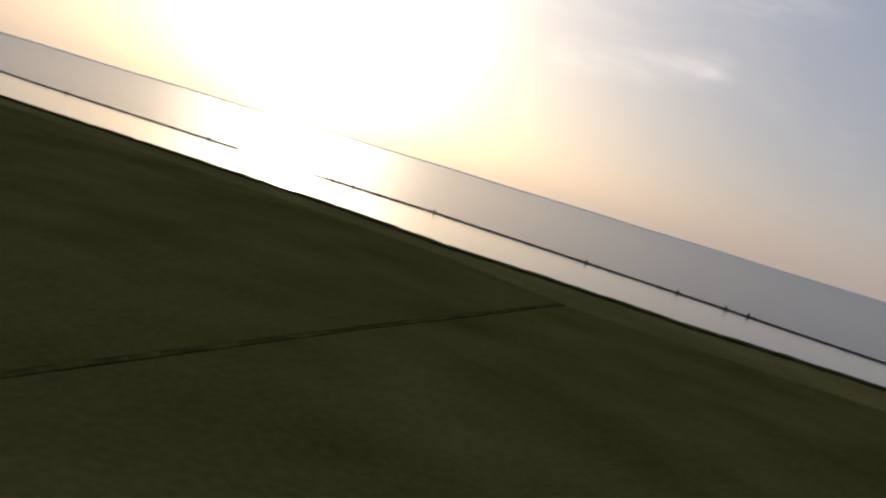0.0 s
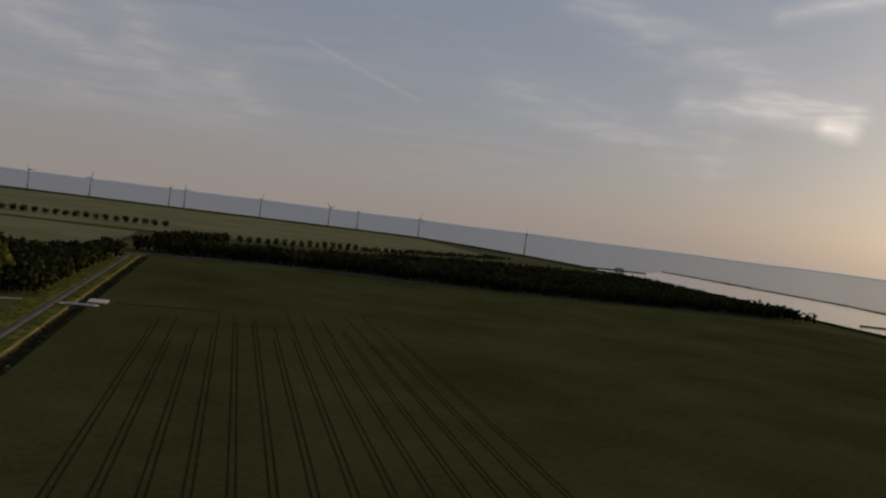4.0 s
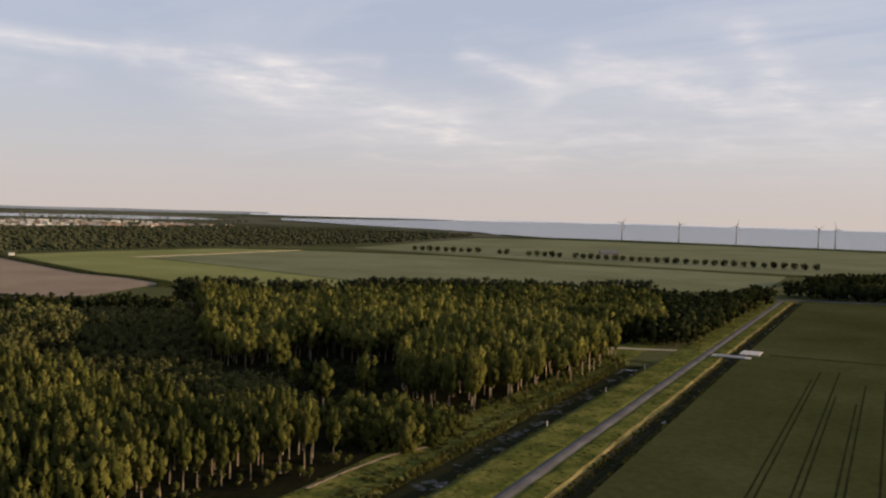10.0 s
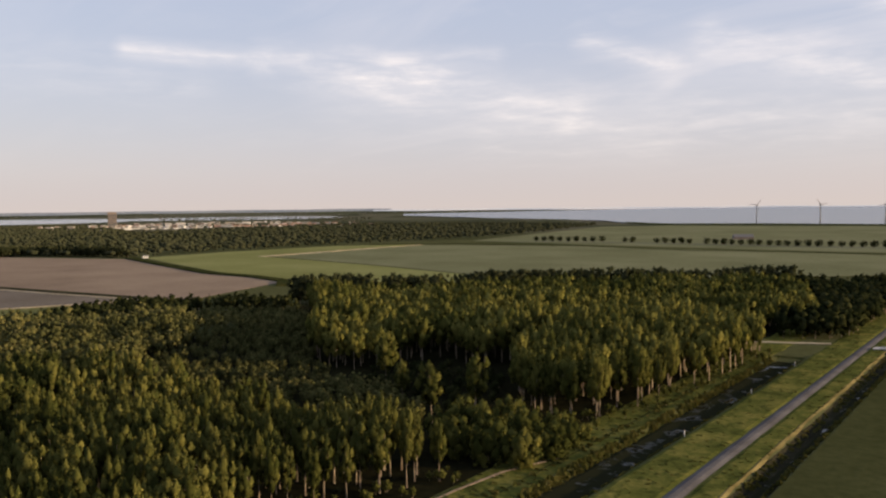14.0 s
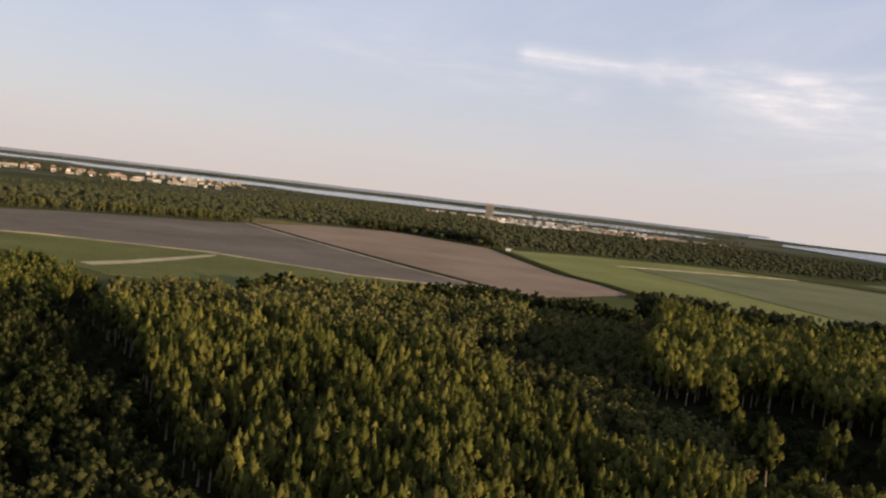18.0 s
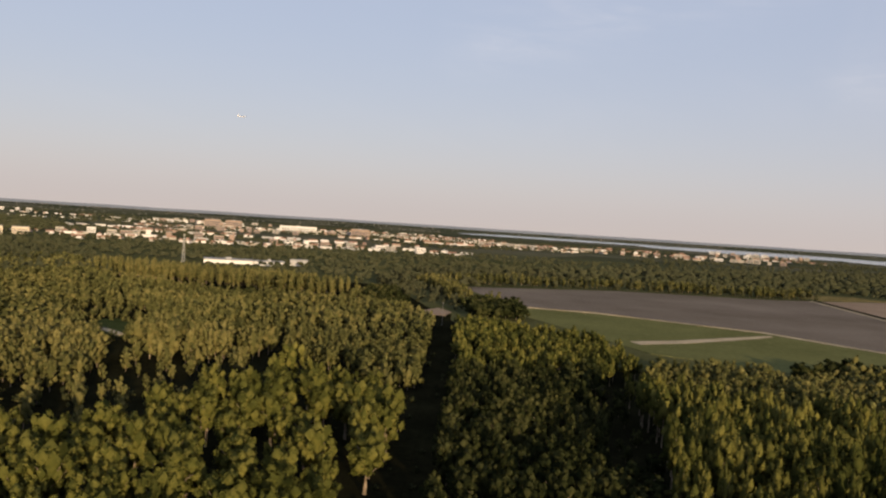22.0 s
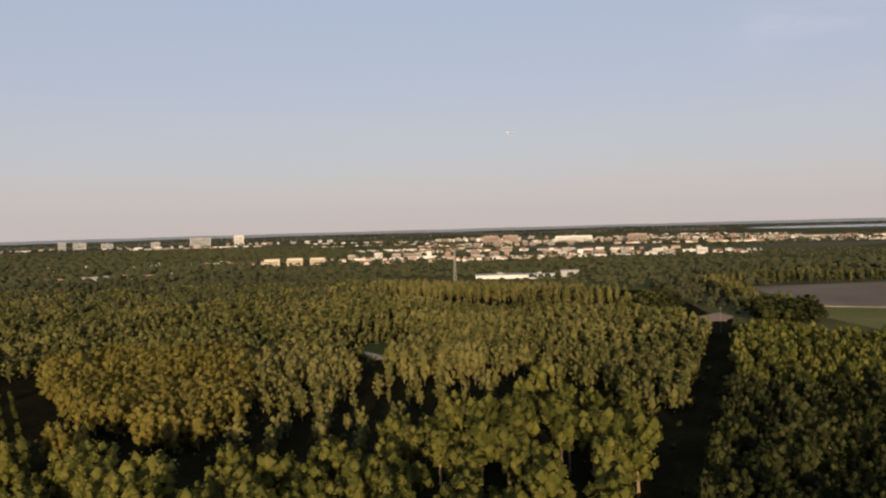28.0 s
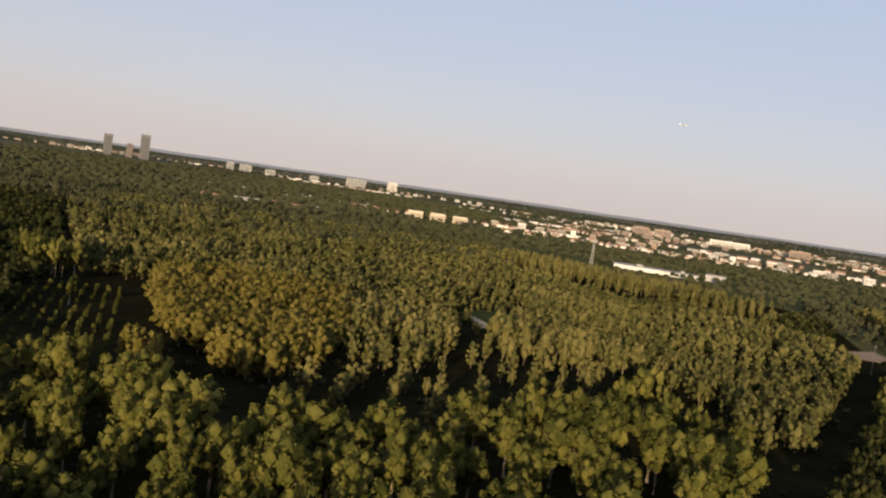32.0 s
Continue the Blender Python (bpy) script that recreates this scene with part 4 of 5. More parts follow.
# ---- forest blocks: outline, kind, spacing, height range, width, row angle ----
edge = lambda y, u: (rx(y, u), y)
RIDE_A = [(-110, 60), (-182, 70), (-209, 74), (-258, 80.5), (-320, 87.5), (-430, 102), (-530, 112), (-625, 121)]
RIDE_B = [(-104, 112), (-150, 121), (-208, 134), (-255, 146), (-341, 160), (-397, 181)]
BLOCKS = [
    # broad poplars south of the ride
    ("broad", [(-112, 58), (-150, 58), (-182, 62), (-200, 66), (-214, 70), (-262, 76), (-308, 81), (-330, 66), (-346, 48), (-346, 34), (-312, 26), (-302, 12), (-274, 4), (-246, 6), (-232, -2),
               (-236, -22), (-222, -30), (-220, -50), (-224, -82), (-204, -100), (-150, -80), (-112, -30)], 10.6, (10.5, 19), 1.42, 0.1),
    # the golden willow stand and the slender trees beside it
    ("willow", [(-330, -152), (-298, -120), (-280, -85), (-270, -68), (-274, -56), (-302, -54), (-345, -76), (-400, -100), (-412, -140), (-410, -182), (-372, -190)], 7.0, (11.5, 15), 1.22, 0.6),
    ("willow", [(-246, -92), (-244, -76), (-258, -66), (-264, -78), (-258, -92)], 8.0, (12, 13.5), 1.05, 0.6),
    ("tall", [(-312, -38), (-345, -32), (-368, -38), (-418, -64), (-428, -98), (-386, -102), (-352, -78), (-318, -56)], 7.0, (11, 15.5), 1.45, 0.2),
    ("tall", [(-384, -30), (-382, -5), (-392, 16), (-414, 22), (-432, 2), (-428, -36), (-400, -36)], 8.0, (14, 18), 1.35, 0.2),
    ("tall", [(-318, 0), (-352, 6), (-384, -2), (-386, 14), (-350, 30), (-322, 24)], 13.0, (8, 14), 1.4, 0.2),
    ("tall", [(-238, -30), (-262, -50), (-316, -34), (-380, -32), (-384, -2), (-352, 4), (-318, 0), (-300, 10), (-274, 0), (-248, 2)], 12.0, (5, 12.5), 1.6, 0.4),
    # rounded trees between the two rides, more slender towards the fields
    ("oak", [(-110, 66), (-151, 73), (-204, 82), (-250, 88), (-323, 96), (-372, 103), (-372, 166), (-341, 155), (-293, 144.5), (-243, 135), (-180, 124), (-149, 117), (-106, 107)], 6.3, (9, 14), 0.88, 0.12),
    ("poplar", [(-374, 103), (-440, 109), (-532, 118), (-524, 150), (-516, 183), (-462, 200), (-385, 186), (-345, 158), (-374, 164)], 5.6, (8, 12.5), 1.45, 0.12),
    ("oak", [(-104, 108), (-150, 117), (-208, 130), (-255, 142), (-341, 156), (-341, 164), (-255, 150), (-208, 138), (-150, 125), (-104, 116)], 5.5, (4, 9), 1.2, 0.2),
    # poplar plantation beside the canal meadow
    ("poplar", [(-106, 120), (-140, 124), (-164, 127), (-208, 139), (-265, 157), (-327, 164), (-300, 215), (-246, 250), (-200, 254), (-167, 243), (-128, 217), (-112, 222), (-90, 228), (-79, 211), (-86, 195), (-95, 184), (-102, 173), (-104, 150)], 6.0, (13, 20), 0.98, 0.15),
    ("mixed", [(-330, 168), (-380, 189), (-392, 228), (-378, 256), (-414, 298), (-412, 357), (-360, 372), (-340, 412), (-302, 388), (-272, 350), (-246, 256), (-300, 218)], 6.0, (9, 14), 1.05, 0.2),
    # young dark growth in the gap before the tall stand
    ("mixed", [(-200, 258), (-167, 248), (-130, 224), (-112, 232), (-108, 262), (-132, 288), (-160, 300), (-176, 312), (-200, 346), (-232, 410), (-262, 440), (-300, 480), (-350, 462), (-338, 414), (-300, 390), (-272, 352), (-246, 258)], 5.4, (3.5, 7), 1.35, 0.2),
    ("broad", [(-176, 316), (-164, 324), (-153, 343), (-141, 362), (-116, 340), (-104, 400), (-108, 450), (-165, 474), (-236, 498), (-282, 472), (-268, 444), (-240, 420), (-206, 350)], 7.4, (16, 24), 1.05, 0.2),
    ("broad", [(-58, 272), (-52, 288), (-45, 304), (-33, 347), (-24, 381), (-14, 424), (-20, 444), (-60, 455), (-92, 436), (-98, 380), (-104, 335), (-92, 300), (-80, 280)], 6.6, (16, 24), 0.95, 0.22),
    ("oak", [(-104, 268), (-94, 292), (-106, 330), (-140, 345), (-165, 316), (-136, 290)], 7.0, (3, 6), 1.5, 0.2),
    ("broad", [(-100, 446), (-30, 466), (8, 520), (-6, 640), (-76, 668), (-175, 608), (-262, 530), (-150, 480)], 7.6, (13, 19), 1.2, 0.2),
    ("oak", [edge(458, -42), edge(468, -13), edge(600, -11), edge(720, -9), edge(800, -8), edge(805, -32), (86, 730), (-8, 674), (0, 640), (14, 520), (-16, 468)], 7.0, (13, 17), 1.15, 0.22),
    ("alder", [(-311, 503), (-326, 520), (-296, 542), (-272, 530)], 6.5, (19, 21), 1.3, 0.2),
    ("alder", [(-258, 534), (-268, 548), (-178, 626), (-12, 692), (-6, 680), (-174, 610)], 6.5, (18, 21), 1.3, 0.2),
    ("oak", [(-404, 268), (-420, 272), (-434, 312), (-418, 320), (-404, 296)], 6.0, (8.5, 10.5), 1.5, 0.2),
    ("oak", [(-596, 140), (-606, 172), (-690, 182), (-700, 150), (-660, 134)], 6.5, (9.5, 12), 1.35, 0.1),
    ("oak", [(-205, -105), (-225, -122), (-262, -152), (-300, -192), (-350, -232), (-420, -310), (-560, -475), (-640, -565), (-560, -640), (-380, -520), (-250, -330), (-180, -160)], 8.5, (6, 13), 1.3, 0.3),
    # south and west of the ride, out to the town's edge
    ("mixed", [(-346, 88), (-451, 97), (-560, 105), (-612, 84), (-604, 40), (-578, -15), (-598, -98), (-535, -84), (-524, -62), (-470, -44), (-434, -36), (-432, 4), (-414, 26), (-364, 60), (-334, 70)], 6.4, (7.5, 12.5), 0.86, 0.1),
    ("mixed", [(-414, -62), (-510, -100), (-600, -104), (-690, -60), (-770, -180), (-830, -200), (-950, -262), (-890, -395), (-830, -495), (-830, -640), (-640, -560), (-560, -470), (-425, -305), (-352, -228), (-376, -196), (-414, -186), (-416, -140), (-404, -100)], 7.4, (6, 11.5), 1.12, 0.25),
    ("mixed", [(-418, -62), (-510, -98), (-598, -98), (-535, -84), (-524, -62), (-470, -44), (-436, -36), (-420, -42)], 6.6, (4.5, 8.5), 1.1, 0.2),
    ("tall", [(-785, -188), (-748, -104), (-702, -12), (-700, 36), (-728, 56), (-768, -20), (-800, -100), (-835, -192)], 7.0, (15, 19), 0.95, 0.3),
    ("mixed", [(-612, 84), (-606, 14), (-600, -98), (-690, -56), (-702, -8), (-704, 44), (-800, 64), (-690, 84), (-640, 96)], 7.4, (5, 9), 1.35, 0.3),
    ("oak", [(-640, 72), (-690, 56), (-760, 62), (-760, 86), (-660, 94)], 8.0, (7, 11), 1.2, 0.3),
    # low dark trees reaching the field edge
    ("oak", [(-362, 374), (-412, 360), (-405, 430), (-372, 480), (-320, 500), (-300, 482), (-350, 462), (-342, 414)], 6.2, (8, 12), 1.3, 0.2),
    ("poplar", [(-335, -215), (-352, -218), (-362, -245), (-340, -255)], 7.0, (16, 20), 1.4, 0.4),
    # tree rows along the far side of the ploughed fields
    ("tall", [(-705, 178), (-720, 150), (-900, 128), (-916, 152), (-980, 345), (-978, 520), (-990, 588), (-1012, 588), (-1002, 345), (-936, 138), (-902, 108), (-712, 128)], 8.0, (10, 15), 1.25, 0.2),
    ("alder", [(-835, 886), (-1000, 882), (-1052, 800), (-1076, 812), (-1060, 902), (-860, 916)], 8.5, (13, 17), 1.3, 0.2),
    # wood belt across the cereal field
    ("oak", [edge(806, 18), (188, 814), (292, 796), (406, 745), (495, 714), (777, 674), (849, 642), (868, 760), (872, 960), (820, 1060), (569, 1045), (406, 950), (292, 900), (195, 878), (108, 850)], 8.6, (13, 16), 1.25, 0.0),
    ("oak", [(872, 700), (950, 890), (1010, 1060), (1040, 1240), (1000, 1250), (940, 1080), (880, 960)], 9.5, (6, 10), 1.4, 0.0),
    ("oak", [(150, 962), (175, 975), (262, 1075), (262, 1100), (225, 1080), (150, 985)], 8.0, (11, 14), 1.3, 0.0),
    ("oak", [(490, 1180), (700, 1290), (900, 1400), (890, 1430), (680, 1320), (485, 1200)], 11.0, (6, 9), 1.5, 0.0),
]
FAR_BLOCKS = [
    ("oak", [(-700, 100), (-640, 128), (-670, 165), (-895, 140), (-968, 345), (-985, 590), (-1090, 600), (-1100, 705), (-1048, 722), (-1040, 860), (-822, 884), (-795, 1040), (-720, 1240),
             (-610, 1500), (-560, 1750), (-560, 2200), (-560, 2450), (-760, 2560), (-1100, 2600), (-1400, 2500), (-1500, 2100), (-1560, 1500), (-1500, 800), (-1250, 250), (-900, 60)],
     14.5, (5, 13), 1.5, 0.3),
    ("oak", [(-830, 40), (-1100, 120), (-1400, 450), (-1700, 900), (-2200, 1500), (-2600, 1900), (-2300, 2200), (-1600, 1700), (-1500, 900), (-1200, 260), (-860, 80)], 17.0, (9, 12), 1.7, 0.1),
    ("oak", [(-880, -190), (-820, -125), (-700, -235), (-640, -335), (-560, -470), (-700, -900), (-1100, -1200), (-1500, -1000), (-1450, -700), (-1300, -480), (-1050, -300)], 15.0, (6, 14), 1.45, 0.2),
    ("oak", [(-1600, -560), (-1500, -800), (-1560, -1050), (-1100, -1250), (-1300, -2000), (-2100, -2100), (-2600, -1500), (-2500, -900), (-2000, -640)], 26.0, (9, 13), 2.4, 0.2),
]
near_lists = {"broad": [], "poplar": [], "oak": [], "mixed": [], "tall": [], "alder": [], "willow": []}


def near_line(x, y, pts, reach):
    for (ax, ay), (bx, by) in zip(pts[:-1], pts[1:]):
        t = min(1, max(0, ((x - ax) * (bx - ax) + (y - ay) * (by - ay)) / ((bx - ax) ** 2 + (by - ay) ** 2)))
        if math.hypot(x - ax - t * (bx - ax), y - ay - t * (by - ay)) < reach:
            return True
    return False


def glade(x, y):
    """The open clearing south of the ride, the grass before it, and the rides."""
    a, r = math.degrees(math.atan2(-(x + 54), y - 81)), math.hypot(x + 54, y - 81)
    return 109.0 < a < 110.5 and 402 < r < 462 or near_line(x, y, RIDE_A, 5.2) or near_line(x, y, RIDE_B, 1.6)


for i, (kind, poly, gap, (h0, h1), wide, ang) in enumerate(BLOCKS):
    g = np.array([p for p in scatter(poly, gap, 900 + i, ang) if not glade(*p)])
    rs = np.random.RandomState(40 + i)
    swell = np.array([noise.noise((x * 0.02, y * 0.02, 5.0)) + 0.55 * noise.noise((x * 0.075, y * 0.075, 9.0)) for x, y in g])
    hs = h0 + (h1 - h0) * np.clip(rs.uniform(0, 1, len(g)) * 0.6 + 0.2 + swell * 0.85, 0, 1)
    ws = wide * rs.uniform(0.72, 1.22, len(g))
    near_lists[kind] += [(math.hypot(x - EYE_MID[0], y - EYE_MID[1]), x, y, h, w) for (x, y), h, w in zip(g, hs, ws)]
KEEP = {"broad": 230, "poplar": 300, "oak": 300, "mixed": 0, "tall": 0, "alder": 0, "willow": 0}
MIDRANGE = {"broad": 500, "poplar": 420, "oak": 420, "mixed": 440, "tall": 900, "alder": 900, "willow": 500}
rnd = random.Random(4)
for kind, rows in near_lists.items():
    rows.sort()
    mat = LEAF_MAT[kind]
    for d, x, y, h, wd in rows[:KEEP[kind]]:
        plant(kind, x, y, h, wd, rnd)
    rest = rows[KEEP[kind]:]
    for tag_, src, lo, hi in (("nearer", MID, 0, MIDRANGE[kind]), ("further", LOW, MIDRANGE[kind], 9e9)):
        some = [r for r in rest if lo <= r[0] < hi]
        if some:
            joined("forest", kind, [(r[1], r[2]) for r in some], [r[3] for r in some], [r[4] for r in some], mat,
                   {"broad": "mass of tall billowing poplars", "poplar": "mass of slender poplars in evening sun", "oak": "dense rounded broadleaf forest canopy", "mixed": "sunlit mixed forest canopy", "tall": "tall row of slender trees behind the forest", "willow": "dense mass of round willows in evening sun", "alder": "dark dense alder hedge at the field edge"}[kind], src, 7)
for i, (kind, poly, gap, (h0, h1), wide, ang) in enumerate(FAR_BLOCKS):
    g = scatter(poly, gap, 700 + i, ang, 0.5)
    rs = np.random.RandomState(i)
    hs, ws = rs.uniform(h0, h1, len(g)), wide * rs.uniform(0.6, 1.5, len(g))
    close = np.hypot(g[:, 0], g[:, 1]) < 1150
    for sel, src in ((close, LOW), (~close, TINY)):
        if sel.any():
            q = g[sel]
            joined("distant_forest", kind, q, hs[sel], ws[sel] * (0.75 if src is LOW else 1.0), M_FAR, "distant broadleaf woods on the polder, haze painted into the leaves", src, 17 + i, zs=rise(q[:, 0], q[:, 1]), trunks=False)
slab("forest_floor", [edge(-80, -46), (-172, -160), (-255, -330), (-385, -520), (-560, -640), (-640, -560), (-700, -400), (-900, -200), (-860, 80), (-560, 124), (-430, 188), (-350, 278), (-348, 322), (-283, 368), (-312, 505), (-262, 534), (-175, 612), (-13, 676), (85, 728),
                      (20, 500), (-30, 455), edge(440, -44), edge(284, -45), edge(232, -47), edge(120, -46), edge(60, -46), edge(0, -46)], 0, 0.12, M_SHADE_FLOOR, "forest floor with the trees' shade painted dark", "forest floor")
# Rides share the floor's near-black colour, so their shade is painted too.
for ride, wdt, mat in ((RIDE_A, 3.4, M_SHADE_FLOOR), (RIDE_B, 3, M_SHADE_FLOOR)):
    band("forest_ride", ride, wdt, 0, 0.22, mat, "grassy ride through the forest, shade painted dark", "path", wobble=0.5)
slab("clearing_yard", [(-612, 104), (-636, 100), (-664, 116), (-640, 124), (-616, 118)], 0, 0.3, M_SOIL2, "pale bare yard at the end of the ride", "yard")
slab("clearing_grass", [(-440, -50), (-456, -46), (-478, -52), (-500, -62), (-508, -76), (-500, -84), (-482, -86), (-464, -76), (-448, -63)], 0, 0.3, M_GLADE, "small green forest clearing, shade painted into the grass", "clearing")
band("clearing_sand", [(-447, -56), (-456, -61), (-464, -69), (-472, -79)], 6.0, 0, 0.42, M_SAND, "pale bare soil in the clearing", "clearing", wobble=1.2)
band("field_path", [(-58, 238), (-68, 222), (-74, 204), (-78, 188)], 0.9, 0.0, 0.24, M_SOIL2, "pale trodden path in the grass", "path", wobble=0.15)
for x, y, h in ((-84, 229, 12), (-74, 228, 13), (-65, 227, 11), (-60, 237, 11), (-58, 249, 9), (-69, 243, 13), (-81, 241, 13), (-92, 240, 12), (-64, 256, 9), (-78, 255, 12), (-92, 254, 11), (-56, 258, 5)):
    plant("bush", x, y, h, 0.9, rnd)
for x, y, h in ((-139, 295, 22), (-94, 270, 21), (-104, 258, 20), (-125, 280, 15), (-303, -168, 12)):
    plant("poplar", x, y, h, 1.25, rnd, label="lone tall poplar catching the evening sun")
# a young plantation in straight rows beside the willows
for i in range(9):
    for j in range(16):
        x, y = -236 - j * 6.4 + i * 3.0 - 12, -92 - j * 6.2 - i * 3.4
        if rnd.random() < 0.85 and not inside(x, y, [(-330, -148), (-296, -118), (-268, -92), (-262, -60), (-420, -60), (-420, -200)]):
            plant("small_bush", x + rnd.uniform(-0.4, 0.4), y + rnd.uniform(-0.4, 0.4), rnd.uniform(1.8, 2.9), 0.7, rnd, label="young planted tree in a straight row", group="young plantation trees")

g = np.concatenate([scatter([(-120, -70), (-260, -140), (-330, -60), (-340, 60), (-120, 60)], 11.0, 61, 0.3, 0.5), scatter([(-95, 118), (-300, 160), (-270, 260), (-180, 300), (-110, 260), (-92, 200)], 9.0, 62, 0.3, 0.5),
                    scatter([(-110, 60), (-182, 66), (-320, 83), (-440, 98), (-440, 107), (-320, 92), (-182, 76), (-110, 70)], 5.5, 63, 0.1, 0.5)])
g = np.array([q for q in g if not near_line(*q, RIDE_A, 3.0)])
rs = np.random.RandomState(8)
# Dark alder leaves on these shrubs stand in for black shade among trunks.
joined("undergrowth", "bush", g, rs.uniform(0.8, 2.6, len(g)), rs.uniform(0.8, 1.4, len(g)), M_HEDGE, "shrubby undergrowth between the trunks, shade painted into dark leaves", LOW, 9, trunks=False)
# sunlit shrubs and saplings along the forest's eastern edge
edge_line = [(-108, 140), (-104, 160), (-100, 172), (-93, 184), (-85, 196), (-78, 211), (-60, 268), (-54, 286), (-46, 304), (-34, 347), (-25, 381), (-14, 424)]
g = []
for (ax, ay), (bx, by) in zip(edge_line[:-1], edge_line[1:]):
    for k in range(int(math.hypot(bx - ax, by - ay) / 1.7)):
        t = rs.uniform()
        g.append((ax + (bx - ax) * t - rs.uniform(-5, 8), ay + (by - ay) * t + rs.uniform(-1, 1)))
g = np.array(g)
joined("edge_shrubs", "poplar", g, rs.uniform(1.2, 3.6, len(g)), rs.uniform(1.6, 2.8, len(g)), M_POPLAR, "sunlit saplings and shrubs under the edge poplars", MID, 19)

# ---- tree rows on the polder ----
row = [(-436, 1436), (-320, 1432), (-210, 1404), (-27, 1348), (225, 1310)]
rr = random.Random(9)
seg = 0.0
total = []
for (ax, ay), (bx, by) in zip(row[:-1], row[1:]):
    k = int(math.hypot(bx - ax, by - ay) / 13.5)
    total += [(ax + (bx - ax) * i / k, ay + (by - ay) * i / k) for i in range(k)]
for i, (x, y) in enumerate(total):
    if i in (9, 10, 13, 14, 20):
        continue
    plant("small_oak", x + rr.uniform(-1, 1), y + rr.uniform(-1, 1), rr.uniform(9.5, 11.5), 1.75, rr, label="small round roadside tree in a row", group="roadside tree row")
for i in range(15):
    plant("small_oak", 276 + i * 14, 1094 + i * 5.8 + rr.uniform(-2, 2), rr.uniform(11, 13), 1.25, rr, label="small round tree in a field row", group="field tree row")
# scrub on the breakwater
for (ax, ay), (bx, by) in (((1505, 1640), (1400, 1030)), ((1400, 1030), (1250, 655)), ((1250, 655), (1170, 316)), ((1120, 200), (1100, 30)), ((1100, 30), (1045, -140)), ((1045, -140), (980, -330)), ((980, -330), (900, -500))):
    for k in range(7):
        t = rr.random()
        plant("small_bush", ax + (bx - ax) * t, ay + (by - ay) * t, rr.choice((1.2, 1.6, 2.0, 3.8)), 0.8, rr, 1.6, "small wind-blown shrub on the stone dam", "shrubs on the breakwater")

# ---- wind turbines on the dike ----


def wind_turbine(az, r, facing, spin):
    x, y = polar(az, r)
    root = tagged(new("wind_turbine"), "slender three-bladed wind turbine on the dike", "wind turbine", "turbines along the lake")
    root.matrix_basis = Matrix.Translation((x, y, 2.5 + float(rise(x, y)))) @ Matrix.Rotation(radians(facing), 4, "Z")
    for name, me in TURBINE.items():
        if name == "blade":
            for k in range(3):
                part("blade", me, root, at=Matrix.Translation((0, -3.3, 52)) @ Matrix.Rotation(radians(spin + 120 * k), 4, "Y"))
        else:
            part(name, me, root)


tv, tf = tube([(0, 0, 0), (0, 0, 17), (0, 0, 34), (0, 0, 51)], [1.75, 1.45, 1.15, 0.9], 14)
bm = box_bm(2.6, 6.0, 2.6, 0.5, 50.7)
hv, hf = tube([(0, -2.6, 52), (0, -3.6, 52), (0, -4.3, 52)], [1.1, 1.0, 0.35], 10)
bv, bf = [], []
for i, (z, c, t) in enumerate(((0.6, 0.9, 0.5), (3, 2.0, 0.34), (9, 1.5, 0.22), (15, 1.0, 0.14), (19.5, 0.4, 0.06))):
    bv += [(-c * 0.35, 0, z), (0, -t, z), (c * 0.65, 0, z), (0, t, z)]
for i in range(4):
    bf += [(i * 4 + k, i * 4 + (k + 1) % 4, i * 4 + 4 + (k + 1) % 4, i * 4 + 4 + k) for k in range(4)]
bf += [(3, 2, 1, 0), (16, 17, 18, 19)]
TURBINE = {"tower": mesh_of("tower", tv, tf, M_TURBINE, True), "nacelle": bm_mesh("nacelle", bm, M_TURBINE), "hub": mesh_of("hub", hv, hf, M_TURBINE, True),
           "blade": mesh_of("blade", bv, bf, M_TURBINE)}
for az, r, facing, spin in ((-33.26, 1985, 20, 95), (-25.77, 2345, 10, 5), (-21.51, 2345, 30, 40), (-19.56, 2350, 15, 70), (-14.93, 2350, 25, 20), (-10.01, 2360, 20, 100), (-9.04, 2355, 35, 55),
                            (-4.2, 2410, 10, 15), (-0.64, 2470, 30, 80), (3.04, 2490, 20, 35)):
    wind_turbine(az, r, facing, spin)

# ---- bridge over the ditch, pad, posts ----
bridge = tagged(new("bridge"), "flat concrete farm bridge over the ditch", "bridge")
bridge.matrix_basis = Matrix.Translation((*road_xy(13, 0), 0.3)) @ Matrix.Rotation(-math.atan(SLOPE), 4, "Z")
part("deck", bm_mesh("deck", box_bm(19, 5.5, 0.35, 0.05), M_CONCRETE), bridge)
for k in (-1, 1):
    part("kerb", bm_mesh("kerb", box_bm(14, 0.35, 0.35, 0.05, 0.35), M_CONCRETE), bridge, at=Matrix.Translation((0, k * 2.55, 0)))
    part("abutment", bm_mesh("abutment", box_bm(1.2, 5.4, 2.4, 0.05, -2.1), M_CONCRETE), bridge, at=Matrix.Translation((k * 5.2, 0, 0)))
pad = tagged(new("concrete_pad", bm_mesh("concrete_pad", box_bm(10, 14, 0.7, 0.1), M_CONCRETE)), "pale concrete loading pad at the field entrance", "concrete pad")
pad.matrix_basis = Matrix.Translation((49.5, 462, 0.05)) @ Matrix.Rotation(-math.atan(SLOPE), 4, "Z")
band("field_path", [(-30, 450), (-8, 452), (12, 456)], 3.5, 0.1, 0.34, M_SAND, "pale farm track crossing the canal end", "path", wobble=0.2)
band("field_path", [(58, 459), (78, 456), (112, 452)], 3.0, 0.2, 0.5, M_TRACK, "dark narrow strip leading from the pad", "path", wobble=0.3)
